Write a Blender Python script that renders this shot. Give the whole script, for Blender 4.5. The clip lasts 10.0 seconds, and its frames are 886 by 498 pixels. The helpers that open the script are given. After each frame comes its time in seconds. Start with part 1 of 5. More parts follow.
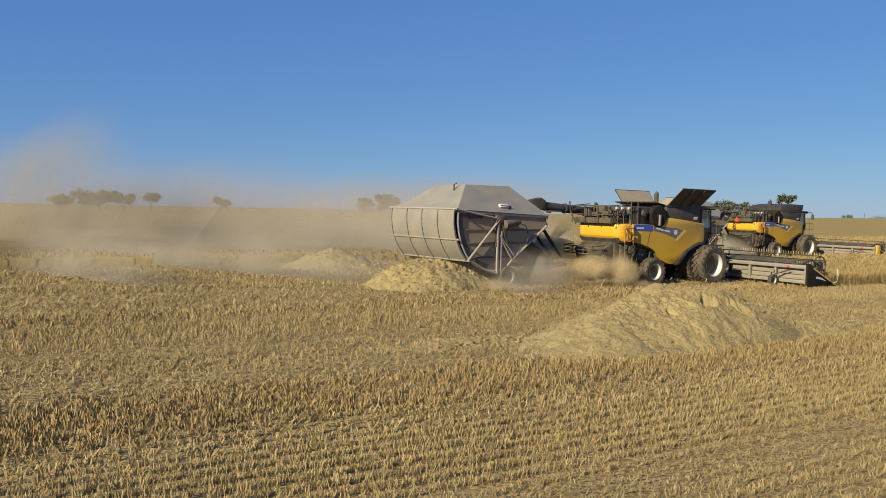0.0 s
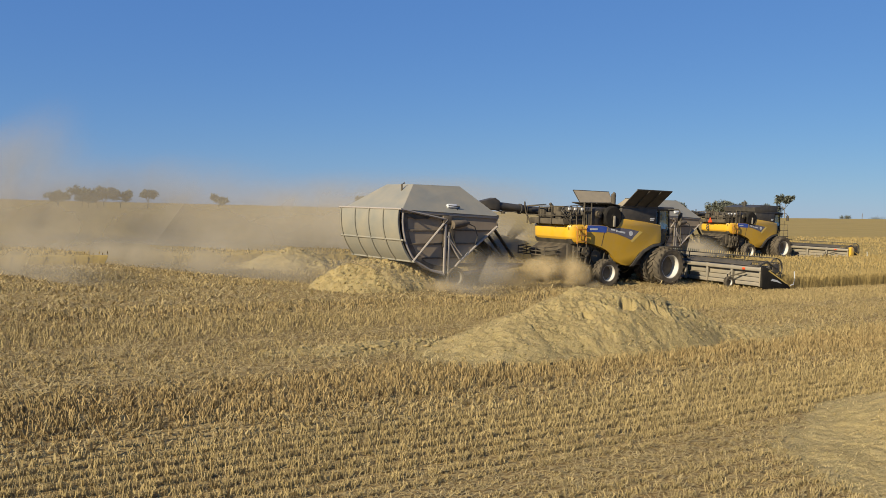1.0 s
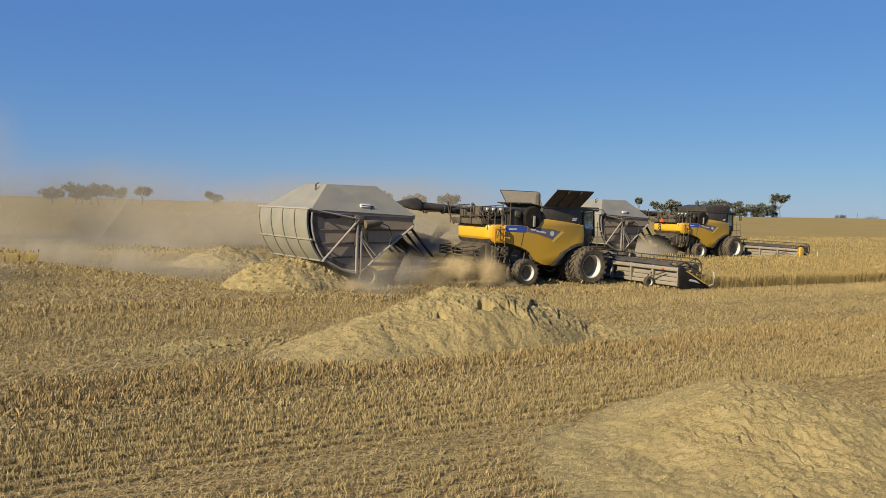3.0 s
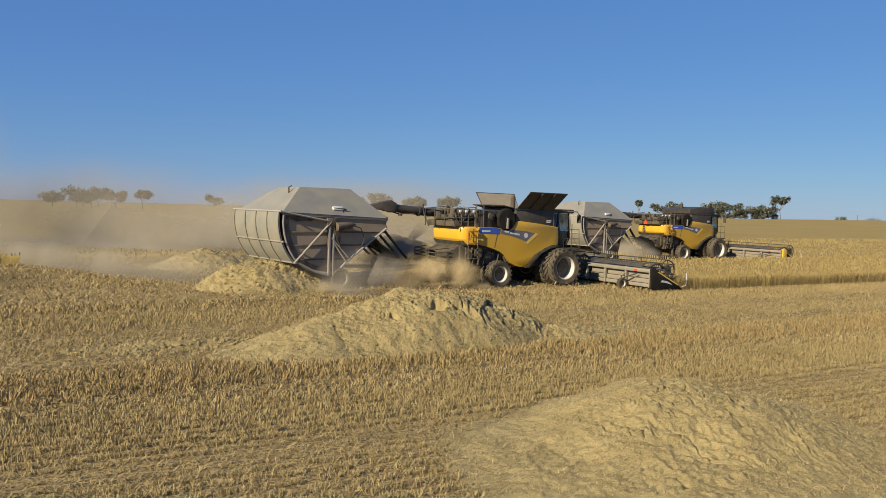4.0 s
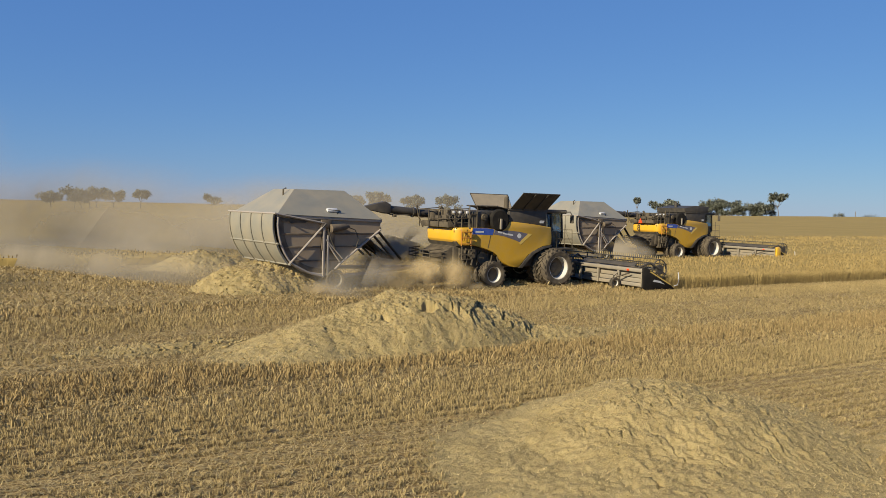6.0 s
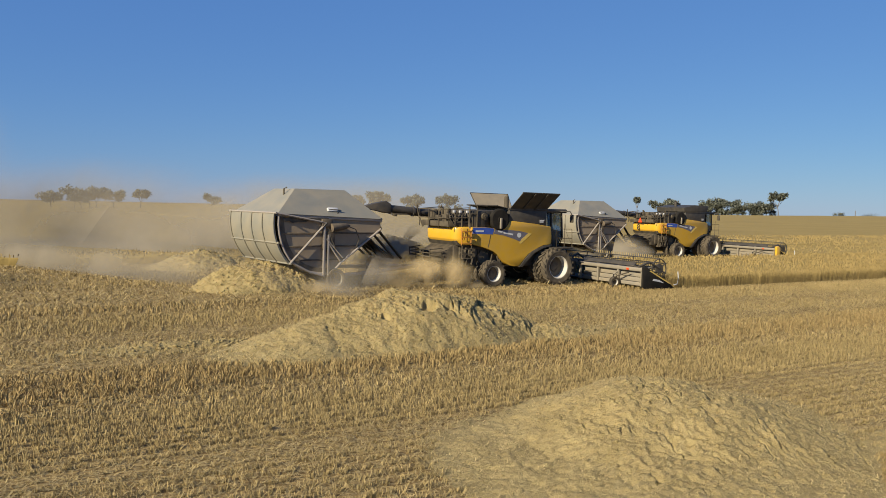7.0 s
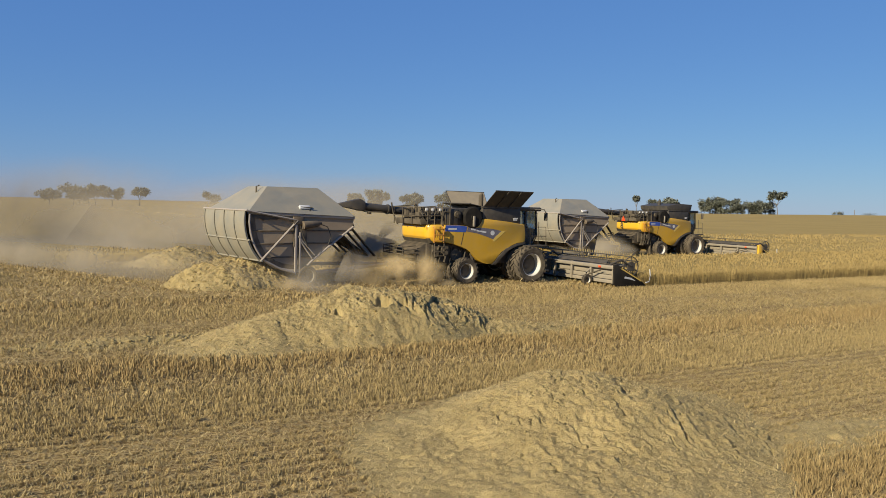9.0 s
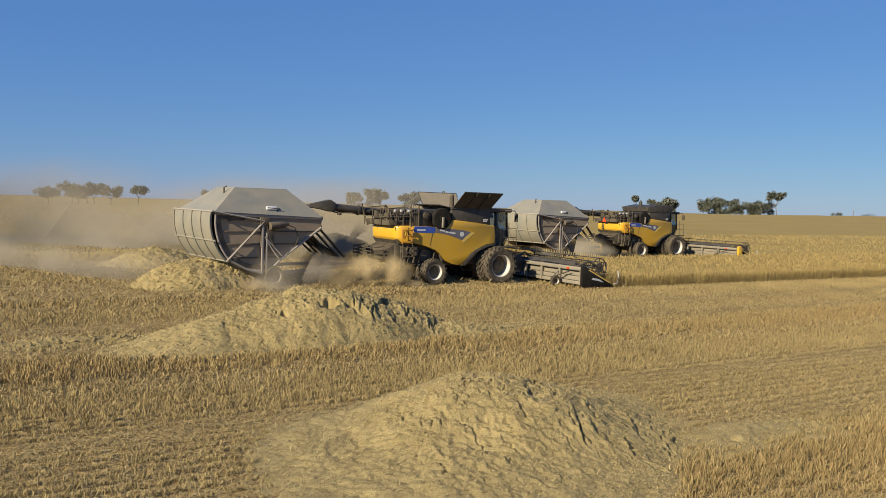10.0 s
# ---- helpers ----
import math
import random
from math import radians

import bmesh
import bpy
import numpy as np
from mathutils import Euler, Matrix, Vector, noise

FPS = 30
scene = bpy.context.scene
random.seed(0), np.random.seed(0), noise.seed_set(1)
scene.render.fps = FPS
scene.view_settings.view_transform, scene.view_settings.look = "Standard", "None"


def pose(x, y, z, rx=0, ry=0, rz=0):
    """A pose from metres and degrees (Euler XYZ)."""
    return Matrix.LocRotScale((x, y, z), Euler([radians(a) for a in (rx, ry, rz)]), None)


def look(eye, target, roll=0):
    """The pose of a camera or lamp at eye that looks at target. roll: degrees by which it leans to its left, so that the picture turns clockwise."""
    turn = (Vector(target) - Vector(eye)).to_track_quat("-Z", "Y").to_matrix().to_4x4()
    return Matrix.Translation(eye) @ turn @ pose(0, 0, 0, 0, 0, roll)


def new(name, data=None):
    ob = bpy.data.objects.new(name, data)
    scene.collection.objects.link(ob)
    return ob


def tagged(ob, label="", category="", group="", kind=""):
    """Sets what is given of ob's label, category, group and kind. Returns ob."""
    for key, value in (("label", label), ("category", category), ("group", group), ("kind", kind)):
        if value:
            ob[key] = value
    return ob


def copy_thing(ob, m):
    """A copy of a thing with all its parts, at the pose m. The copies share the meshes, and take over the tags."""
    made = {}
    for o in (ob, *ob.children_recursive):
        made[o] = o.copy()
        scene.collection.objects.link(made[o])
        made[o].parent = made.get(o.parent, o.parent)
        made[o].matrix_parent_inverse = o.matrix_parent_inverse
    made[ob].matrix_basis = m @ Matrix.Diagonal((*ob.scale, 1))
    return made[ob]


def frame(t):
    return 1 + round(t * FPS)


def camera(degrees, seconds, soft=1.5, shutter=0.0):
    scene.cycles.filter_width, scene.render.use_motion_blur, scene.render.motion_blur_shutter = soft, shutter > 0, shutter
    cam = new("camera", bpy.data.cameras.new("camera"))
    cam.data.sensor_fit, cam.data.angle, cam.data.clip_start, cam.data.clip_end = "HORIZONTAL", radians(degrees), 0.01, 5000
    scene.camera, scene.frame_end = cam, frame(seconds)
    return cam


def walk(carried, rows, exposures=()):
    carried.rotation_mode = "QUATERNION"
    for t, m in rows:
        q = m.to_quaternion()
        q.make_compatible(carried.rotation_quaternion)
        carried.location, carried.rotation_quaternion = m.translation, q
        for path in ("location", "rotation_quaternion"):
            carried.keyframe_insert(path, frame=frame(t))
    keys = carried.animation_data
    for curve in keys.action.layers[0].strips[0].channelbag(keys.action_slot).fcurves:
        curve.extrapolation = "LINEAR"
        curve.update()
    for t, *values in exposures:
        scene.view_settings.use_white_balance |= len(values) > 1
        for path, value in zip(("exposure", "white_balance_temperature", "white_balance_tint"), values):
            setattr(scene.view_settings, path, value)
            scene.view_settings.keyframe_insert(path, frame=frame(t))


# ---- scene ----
cam = camera(58.5, 10.0, soft=0.2)
PATH = [
    (0, (-1.851, -0.926, 3.63), (-2.168, 1.046, 3.525), 1.3),
    (0.5, (-0.686, -0.512, 3.706), (-1.003, 1.46, 3.601), 1.3),
    (1, (0.465, -0.172, 3.764), (0.148, 1.8, 3.655), 1.6),
    (1.5, (1.558, -0.009, 3.819), (1.241, 1.963, 3.708), 1.6),
    (2, (2.521, 0.066, 3.873), (2.205, 2.038, 3.763), 1.6),
    (2.5, (3.521, 0.128, 3.922), (3.205, 2.1, 3.81), 1.7),
    (3, (4.428, 0.136, 3.97), (4.113, 2.108, 3.856), 1.8),
    (3.2, (4.794, 0.125, 3.96), (4.477, 2.097, 3.85), 1.8),
    (4.3, (5.988, -0.084, 4.052), (5.67, 1.888, 3.945), 1.6),
    (4.5, (5.99, -0.105, 4.11), (5.675, 1.867, 4.0), 1.5),
    (5, (6.095, -0.138, 4.147), (5.78, 1.834, 4.034), 1.6),
    (5.5, (6.165, -0.229, 4.154), (5.849, 1.742, 4.042), 1.5),
    (7, (6.175, -0.428, 4.145), (5.859, 1.544, 4.032), 1.4),
    (7.5, (6.319, -0.467, 4.136), (6.003, 1.504, 4.021), 1.5),
    (8, (6.628, -0.524, 4.156), (6.312, 1.447, 4.04), 1.5),
    (8.5, (7.064, -0.538, 4.153), (6.747, 1.434, 4.036), 1.5),
    (9, (7.63, -0.559, 4.159), (7.313, 1.412, 4.042), 1.5),
    (9.5, (8.378, -0.558, 4.205), (8.06, 1.413, 4.088), 1.6),
    (10, (9.298, -0.562, 4.311), (8.98, 1.409, 4.192), 1.7),
]
walk(cam, [(t, look(eye, target, roll)) for t, eye, target, roll in PATH], exposures=[(0.0, 0.8), (10.0, 0.8)])

# ---- sky and sun ----
SUN_AZ, SUN_EL = 215.0, 27.0      # degrees clockwise from +y, degrees up
world = bpy.data.worlds.new("world")
scene.world = world
world.use_nodes = True
_nt = world.node_tree
_bg = _nt.nodes["Background"]
_sky = _nt.nodes.new("ShaderNodeTexSky")
_sky.sky_type = "NISHITA"
_sky.sun_disc = False
_sky.sun_elevation = radians(SUN_EL)
_sky.sun_rotation = radians(SUN_AZ)
_sky.altitude, _sky.air_density, _sky.dust_density, _sky.ozone_density = 0, 1.0, 0.0, 4.0
_air = _nt.nodes.new("ShaderNodeVectorMath")           # a clean, deep blue air over the plain sky
_air.operation = "MULTIPLY_ADD"
_air.inputs[1].default_value, _air.inputs[2].default_value = (0.52, 0.615, 0.543), (0.74, 2.08, 6.46)
_nt.links.new(_sky.outputs[0], _air.inputs[0])
_nt.links.new(_air.outputs[0], _bg.inputs[0])
_bg.inputs[1].default_value = 0.034
sun_data = bpy.data.lights.new("sun", "SUN")
sun_data.energy, sun_data.angle, sun_data.color = 4.6, radians(0.6), (1.0, 0.885, 0.66)
sun = new("sun", sun_data)
_to_sun = Vector((math.sin(radians(SUN_AZ)) * math.cos(radians(SUN_EL)), math.cos(radians(SUN_AZ)) * math.cos(radians(SUN_EL)), math.sin(radians(SUN_EL))))
sun.matrix_world = Matrix.Translation(_to_sun * 80) @ _to_sun.to_track_quat("Z", "Y").to_matrix().to_4x4()


# ---- materials ----
def material(name, base, rough=0.6, metal=0.0, dust=0.0, dust_colour=(0.315, 0.2475, 0.15), spread=0.12, scale=3.0, fine=40.0, bump=0.0, coat=0.0, random=0.0, space="Object"):
    """Base colour varied at two scales, with a film of straw dust in patches and a fine relief."""
    m = bpy.data.materials.new(name)
    m.use_nodes = True
    nt, n, l = m.node_tree, m.node_tree.nodes, m.node_tree.links
    b = n["Principled BSDF"]
    co = n.new("ShaderNodeTexCoord")
    big, small = n.new("ShaderNodeTexNoise"), n.new("ShaderNodeTexNoise")
    for t, s in ((big, scale), (small, fine)):
        t.inputs["Scale"].default_value, t.inputs["Detail"].default_value = s, 5
        l.new(co.outputs[space], t.inputs["Vector"])
    add = n.new("ShaderNodeMath"); add.operation = "ADD"
    l.new(big.outputs[0], add.inputs[0]); l.new(small.outputs[0], add.inputs[1])
    ramp = n.new("ShaderNodeMapRange")
    ramp.inputs["From Min"].default_value, ramp.inputs["From Max"].default_value = 0.6, 1.4
    ramp.inputs["To Min"].default_value, ramp.inputs["To Max"].default_value = 1 - spread, 1 + spread
    l.new(add.outputs[0], ramp.inputs["Value"])
    value = ramp.outputs[0]
    if random:
        info = n.new("ShaderNodeObjectInfo") if random < 0 else n.new("ShaderNodeNewGeometry")
        r2 = n.new("ShaderNodeMapRange")
        r2.inputs["To Min"].default_value, r2.inputs["To Max"].default_value = 1 - abs(random), 1 + abs(random)
        l.new(info.outputs["Random" if random < 0 else "Random Per Island"], r2.inputs["Value"])
        mul = n.new("ShaderNodeMath"); mul.operation = "MULTIPLY"
        l.new(value, mul.inputs[0]); l.new(r2.outputs[0], mul.inputs[1])
        value = mul.outputs[0]
    tint = n.new("ShaderNodeVectorMath"); tint.operation = "SCALE"
    tint.inputs[0].default_value = base
    l.new(value, tint.inputs["Scale"])
    colour = tint.outputs[0]
    if dust:
        mask = n.new("ShaderNodeMapRange")
        mask.inputs["From Min"].default_value, mask.inputs["From Max"].default_value = 0.35, 0.75
        mask.inputs["To Min"].default_value, mask.inputs["To Max"].default_value = dust * 0.4, min(1.0, dust * 1.5)
        l.new(big.outputs[0], mask.inputs["Value"])
        mix = n.new("ShaderNodeMix"); mix.data_type = "RGBA"
        l.new(mask.outputs[0], mix.inputs["Factor"])
        l.new(colour, mix.inputs[6])
        mix.inputs[7].default_value = (*dust_colour, 1)
        colour = mix.outputs[2]
    l.new(colour, b.inputs["Base Color"])
    b.inputs["Roughness"].default_value, b.inputs["Metallic"].default_value = rough, metal
    b.inputs["Specular IOR Level"].default_value = 0.06 if rough > 0.64 else 0.5
    b.inputs["Coat Weight"].default_value = coat
    if bump:
        bp = n.new("ShaderNodeBump")
        bp.inputs["Strength"].default_value, bp.inputs["Distance"].default_value = bump, 0.03
        l.new(small.outputs[0], bp.inputs["Height"]); l.new(bp.outputs[0], b.inputs["Normal"])
    return m


YELLOW = material("yellow_paint", (0.63, 0.3525, 0.012), 0.32, 0, 0.14, coat=0.3, spread=0.06)
# a darker, browner yellow than the hood's
YELLOW_PANEL = material("darker_yellow_panel_paint", (0.49, 0.28, 0.012), 0.38, 0, 0.2, dust_colour=(0.26, 0.2, 0.11), coat=0.2, spread=0.06)
BLACK = material("black_plastic", (0.018, 0.0171, 0.0162), 0.62, 0, 0.15)
SOOT = material("matt_black_mesh", (0.014, 0.0135, 0.013), 0.7, 0, 0.03)
TANK = material("dusty_black_steel", (0.024, 0.0225, 0.021), 0.6, 0, 0.09)
RUBBER = material("dusty_rubber", (0.0306, 0.0279, 0.0252), 0.8, 0, 0.34, dust_colour=(0.225, 0.18, 0.12), bump=0.4)
# wheel discs, much darker than the rims around them
DISC = material("grey_wheel_disc", (0.0975, 0.0825, 0.0638), 0.7, 0, 0.25)
RIM = material("white_rim_paint", (0.525, 0.51, 0.465), 0.5, 0, 0.22)
BLUE = material("blue_decal", (0.0162, 0.063, 0.324), 0.35, 0, 0.06)
GREY_DECAL = material("grey_decal", (0.085, 0.085, 0.12), 0.4, 0, 0.12)
LETTER = material("pale_lettering", (0.4675, 0.4675, 0.4675), 0.5)
GOLD = material("pale_gold_decal", (0.54, 0.375, 0.075), 0.4, 0, 0.1)
FLAP_INSIDE = material("dusty_flap_lining", (0.225, 0.1875, 0.1275), 0.6, 0, 0.4)
RED = material("red_reflector", (0.675, 0.063, 0.0135), 0.3)
ORANGE = material("orange_rail_paint", (0.375, 0.15, 0.009), 0.45, 0, 0.15)
STEEL = material("worn_steel", (0.2025, 0.1913, 0.1688), 0.6, 0.15, 0.4)
HEADER_PAINT = material("dusty_grey_header_paint", (0.185, 0.17, 0.142), 0.5, 0, 0.35)
DARK_STEEL = material("dark_machinery_steel", (0.0378, 0.0342, 0.0306), 0.7, 0.0, 0.2)
CART_SHEET = material("grey_galvanised_sheet", (0.185, 0.184, 0.157), 0.55, 0.0, 0.3, scale=1.2, spread=0.1)
CART_PANEL = material("dusty_side_panel", (0.27, 0.21, 0.15), 0.7, 0.0, 0.5, dust_colour=(0.33, 0.2625, 0.18), scale=1.5)
CART_FRAME = material("grey_purple_frame_paint", (0.27, 0.2438, 0.225), 0.6, 0.0, 0.25)
# dark part paint; also colours in shade on the cart's ribs and edge strip
DARK_AND_SHADE = material("dark_paint_and_shade", (0.0562, 0.0465, 0.045), 0.7, 0.0, 0.3)
STRAW = material("wheat_straw_stalk", (0.312, 0.238, 0.110), 0.65, spread=0.22, scale=0.35, fine=6, random=0.18)
STRAW_BROWN = material("weathered_standing_straw", (0.272, 0.196, 0.088), 0.65, spread=0.22, scale=0.5, fine=6, random=0.2)
STRAW_PALE = material("pale_lying_straw", (0.345, 0.266, 0.126), 0.65, spread=0.2, scale=0.5, fine=6, random=0.22)
WHEAT = material("ripe_wheat", (0.278, 0.204, 0.083), 0.65, spread=0.15, scale=0.25, fine=5, random=0.13)
CHAFF = material("chaff_heap", (0.312, 0.2415, 0.111), 0.9, spread=0.32, scale=1.6, fine=42, bump=1.0)
_cb = CHAFF.node_tree.nodes["Principled BSDF"]            # light seeps through the loose fibres
_cb.inputs["Subsurface Weight"].default_value, _cb.inputs["Subsurface Scale"].default_value = 0.15, 0.02
_cb.inputs["Subsurface Radius"].default_value = (1.0, 0.62, 0.25)
CHAFF_BIT = material("chaff_flake", (0.330, 0.2545, 0.121), 0.8, spread=0.15, random=0.55)
BARK = material("eucalypt_bark", (0.152, 0.132, 0.112), 0.8, spread=0.25, scale=2, fine=12)
LEAF = material("eucalypt_leaves", (0.098, 0.104, 0.076), 0.6, spread=0.3, scale=0.4, fine=3, random=0.45)


def soil_material():
    """Stubble ground: soil and chopped straw, in strips along the drill rows."""
    m = bpy.data.materials.new("stubble_ground")
    m.use_nodes = True
    n, l = m.node_tree.nodes, m.node_tree.links
    b = n["Principled BSDF"]
    b.inputs["Roughness"].default_value = 0.9
    b.inputs["Specular IOR Level"].default_value = 0.05
    co = n.new("ShaderNodeTexCoord")
    mp = n.new("ShaderNodeMapping")
    mp.vector_type = "TEXTURE"
    mp.inputs["Rotation"].default_value = (0, 0, radians(39.5))
    l.new(co.outputs["Object"], mp.inputs["Vector"])
    def noise_at(scale, stretch, detail=5):
        s = n.new("ShaderNodeVectorMath"); s.operation = "MULTIPLY"
        s.inputs[1].default_value = stretch
        l.new(mp.outputs[0], s.inputs[0])
        t = n.new("ShaderNodeTexNoise")
        t.inputs["Scale"].default_value, t.inputs["Detail"].default_value = scale, detail
        l.new(s.outputs[0], t.inputs["Vector"])
        return t.outputs[0]
    swath, patch, fine = noise_at(0.55, (0.12, 1, 1), 3), noise_at(0.9, (1, 1, 1)), noise_at(14, (0.6, 1, 1), 8)
    def mixed(fac, a, bb, lo, hi):
        r = n.new("ShaderNodeMapRange")
        r.inputs["From Min"].default_value, r.inputs["From Max"].default_value = lo, hi
        l.new(fac, r.inputs["Value"])
        x = n.new("ShaderNodeMix"); x.data_type = "RGBA"
        l.new(r.outputs[0], x.inputs["Factor"])
        for k, v in ((6, a), (7, bb)):
            if isinstance(v, tuple):
                x.inputs[k].default_value = (*v, 1)
            else:
                l.new(v, x.inputs[k])
        return x.outputs[2]
    c = mixed(fine, (0.148, 0.097, 0.043), (0.345, 0.250, 0.108), 0.40, 0.62)
    c2 = mixed(fine, (0.183, 0.126, 0.055), (0.372, 0.276, 0.122), 0.38, 0.60)
    c = mixed(swath, c, c2, 0.4, 0.62)
    c = mixed(patch, c, (0.24, 0.158, 0.066), 0.5, 0.95)
    l.new(c, b.inputs["Base Color"])
    bp = n.new("ShaderNodeBump")
    bp.inputs["Strength"].default_value, bp.inputs["Distance"].default_value = 0.8, 0.06
    l.new(fine, bp.inputs["Height"]); l.new(bp.outputs[0], b.inputs["Normal"])
    return m


SOIL = soil_material()


def dust_material(low, high, wisp=0.3, thinnest=0.75):
    """Fine mineral dust hanging in veils: each veil is thickest in its middle, torn into wisps, and passes light on."""
    m = bpy.data.materials.new("airborne_dust")
    m.use_nodes = True
    n, l = m.node_tree.nodes, m.node_tree.links
    n.remove(n["Principled BSDF"])
    geo, tone = n.new("ShaderNodeNewGeometry"), n.new("ShaderNodeMix")
    tone.data_type = "RGBA"
    tone.inputs[6].default_value, tone.inputs[7].default_value = (*low, 1), (*high, 1)
    l.new(geo.outputs["Random Per Island"], tone.inputs["Factor"])
    d, t, mix = n.new("ShaderNodeBsdfDiffuse"), n.new("ShaderNodeBsdfTranslucent"), n.new("ShaderNodeMixShader")
    l.new(tone.outputs[2], d.inputs[0]); l.new(tone.outputs[2], t.inputs[0])
    mix.inputs[0].default_value = 0.45
    l.new(d.outputs[0], mix.inputs[1]); l.new(t.outputs[0], mix.inputs[2])
    dens, wisps, ramp, mul = n.new("ShaderNodeAttribute"), n.new("ShaderNodeTexNoise"), n.new("ShaderNodeMapRange"), n.new("ShaderNodeMath")
    dens.attribute_name = "veil"
    wisps.inputs["Scale"].default_value, wisps.inputs["Detail"].default_value = wisp, 5
    co = n.new("ShaderNodeTexCoord")
    l.new(co.outputs["Object"], wisps.inputs["Vector"])
    ramp.inputs[1].default_value, ramp.inputs[2].default_value, ramp.inputs[3].default_value, ramp.inputs[4].default_value = 0.3, 0.68, thinnest, 2.0 - thinnest
    l.new(wisps.outputs[0], ramp.inputs[0])
    mul.operation, mul.use_clamp = "MULTIPLY", True
    l.new(dens.outputs["Fac"], mul.inputs[0]); l.new(ramp.outputs[0], mul.inputs[1])
    clear, thin = n.new("ShaderNodeBsdfTransparent"), n.new("ShaderNodeMixShader")
    l.new(mul.outputs[0], thin.inputs[0])
    l.new(clear.outputs[0], thin.inputs[1]); l.new(mix.outputs[0], thin.inputs[2])
    l.new(thin.outputs[0], n["Material Output"].inputs[0])
    return m


DUST = dust_material((0.32, 0.284, 0.226), (0.352, 0.313, 0.25))
HAZE = dust_material((0.29, 0.26, 0.215), (0.32, 0.285, 0.24))
# same dust in a darker colour, for the puffs between cart and harvester
DARK_DUST = dust_material((0.235, 0.208, 0.172), (0.27, 0.24, 0.2), 0.9, 0.6)
SPRAY = dust_material((0.40, 0.315, 0.18), (0.46, 0.365, 0.215), 1.8, 0.6)


def glass_material():
    m = bpy.data.materials.new("cab_glass")
    m.use_nodes = True
    b = m.node_tree.nodes["Principled BSDF"]
    b.inputs["Base Color"].default_value = (0.35, 0.42, 0.42, 1)
    b.inputs["Roughness"].default_value, b.inputs["Transmission Weight"].default_value = 0.03, 0.85
    b.inputs["IOR"].default_value = 1.45
    return m


GLASS = glass_material()


# ---- mesh tools ----
def finish(name, bm, mat, smooth=35):
    bmesh.ops.recalc_face_normals(bm, faces=bm.faces)
    me = bpy.data.meshes.new(name)
    bm.to_mesh(me)
    bm.free()
    me.materials.append(mat)
    if smooth:
        me.shade_smooth()
        me.set_sharp_from_angle(angle=radians(smooth))
    return me


def part(name, bm, mat, parent, label="", at=None, smooth=35):
    """One mesh object under a thing or a part."""
    ob = new(name, finish(name, bm, mat, smooth))
    ob.parent = parent
    if at is not None:
        ob.matrix_basis = at
    return tagged(ob, label)


def box(bm, x0, x1, y0, y1, z0, z1, bevel=0.0, rot=None):
    r = bmesh.ops.create_cube(bm, size=1)
    m = Matrix.Translation(((x0 + x1) / 2, (y0 + y1) / 2, (z0 + z1) / 2)) @ (rot or Matrix()) @ Matrix.Diagonal((x1 - x0, y1 - y0, z1 - z0, 1))
    bmesh.ops.transform(bm, matrix=m, verts=r["verts"])
    if bevel:
        es = list({e for v in r["verts"] for e in v.link_edges})
        bmesh.ops.bevel(bm, geom=es, offset=bevel, segments=2, affect="EDGES", profile=0.5)
    return bm


def prism(bm, pts, y0, y1, bevel=0.0):
    """A plate from an outline in (x, z), between y0 and y1."""
    a = [bm.verts.new((x, y0, z)) for x, z in pts]
    b = [bm.verts.new((x, y1, z)) for x, z in pts]
    fa, fb = bm.faces.new(a), bm.faces.new(b)
    for i in range(len(pts)):
        j = (i + 1) % len(pts)
        bm.faces.new((a[i], a[j], b[j], b[i]))
    if bevel:
        es = [e for f in (fa, fb) for e in f.edges]
        bmesh.ops.bevel(bm, geom=es, offset=bevel, segments=2, affect="EDGES", profile=0.5)
    return bm


def tube(bm, pts, r, n=8):
    """A round bar along points; r one radius or one a point."""
    pts = [Vector(p) for p in pts]
    rs = r if isinstance(r, (list, tuple)) else [r] * len(pts)
    rings = []
    for i, p in enumerate(pts):
        d = (pts[min(i + 1, len(pts) - 1)] - pts[max(i - 1, 0)]).normalized()
        s = d.cross(Vector((0, 0, 1)) if abs(d.z) < 0.9 else Vector((1, 0, 0))).normalized()
        u = s.cross(d)
        rings.append([bm.verts.new(p + rs[i] * (math.cos(2 * math.pi * k / n) * s + math.sin(2 * math.pi * k / n) * u)) for k in range(n)])
    for a, b in zip(rings, rings[1:]):
        for k in range(n):
            bm.faces.new((a[k], a[(k + 1) % n], b[(k + 1) % n], b[k]))
    bm.faces.new(rings[0][::-1])
    bm.faces.new(rings[-1])
    return bm


def lathe(bm, prof, n=32, centre=(0, 0, 0), closed=True):
    """A body turned about the y axis, from (radius, y)."""
    cx, cy, cz = centre
    rings = [[bm.verts.new((cx + r * math.cos(2 * math.pi * k / n), cy + y, cz + r * math.sin(2 * math.pi * k / n))) for k in range(n)] for r, y in prof]
    pairs = list(zip(rings, rings[1:])) + ([(rings[-1], rings[0])] if closed else [])
    for a, b in pairs:
        for k in range(n):
            bm.faces.new((a[k], a[(k + 1) % n], b[(k + 1) % n], b[k]))
    return bm


def plate(bm, quad, thick, normal):
    """A thin panel with four corners."""
    nv = Vector(normal).normalized() * thick
    a = [bm.verts.new(Vector(p)) for p in quad]
    b = [bm.verts.new(Vector(p) + nv) for p in quad]
    bm.faces.new(a); bm.faces.new(b[::-1])
    for i in range(len(quad)):
        j = (i + 1) % len(quad)
        bm.faces.new((a[i], a[j], b[j], b[i]))
    return bm


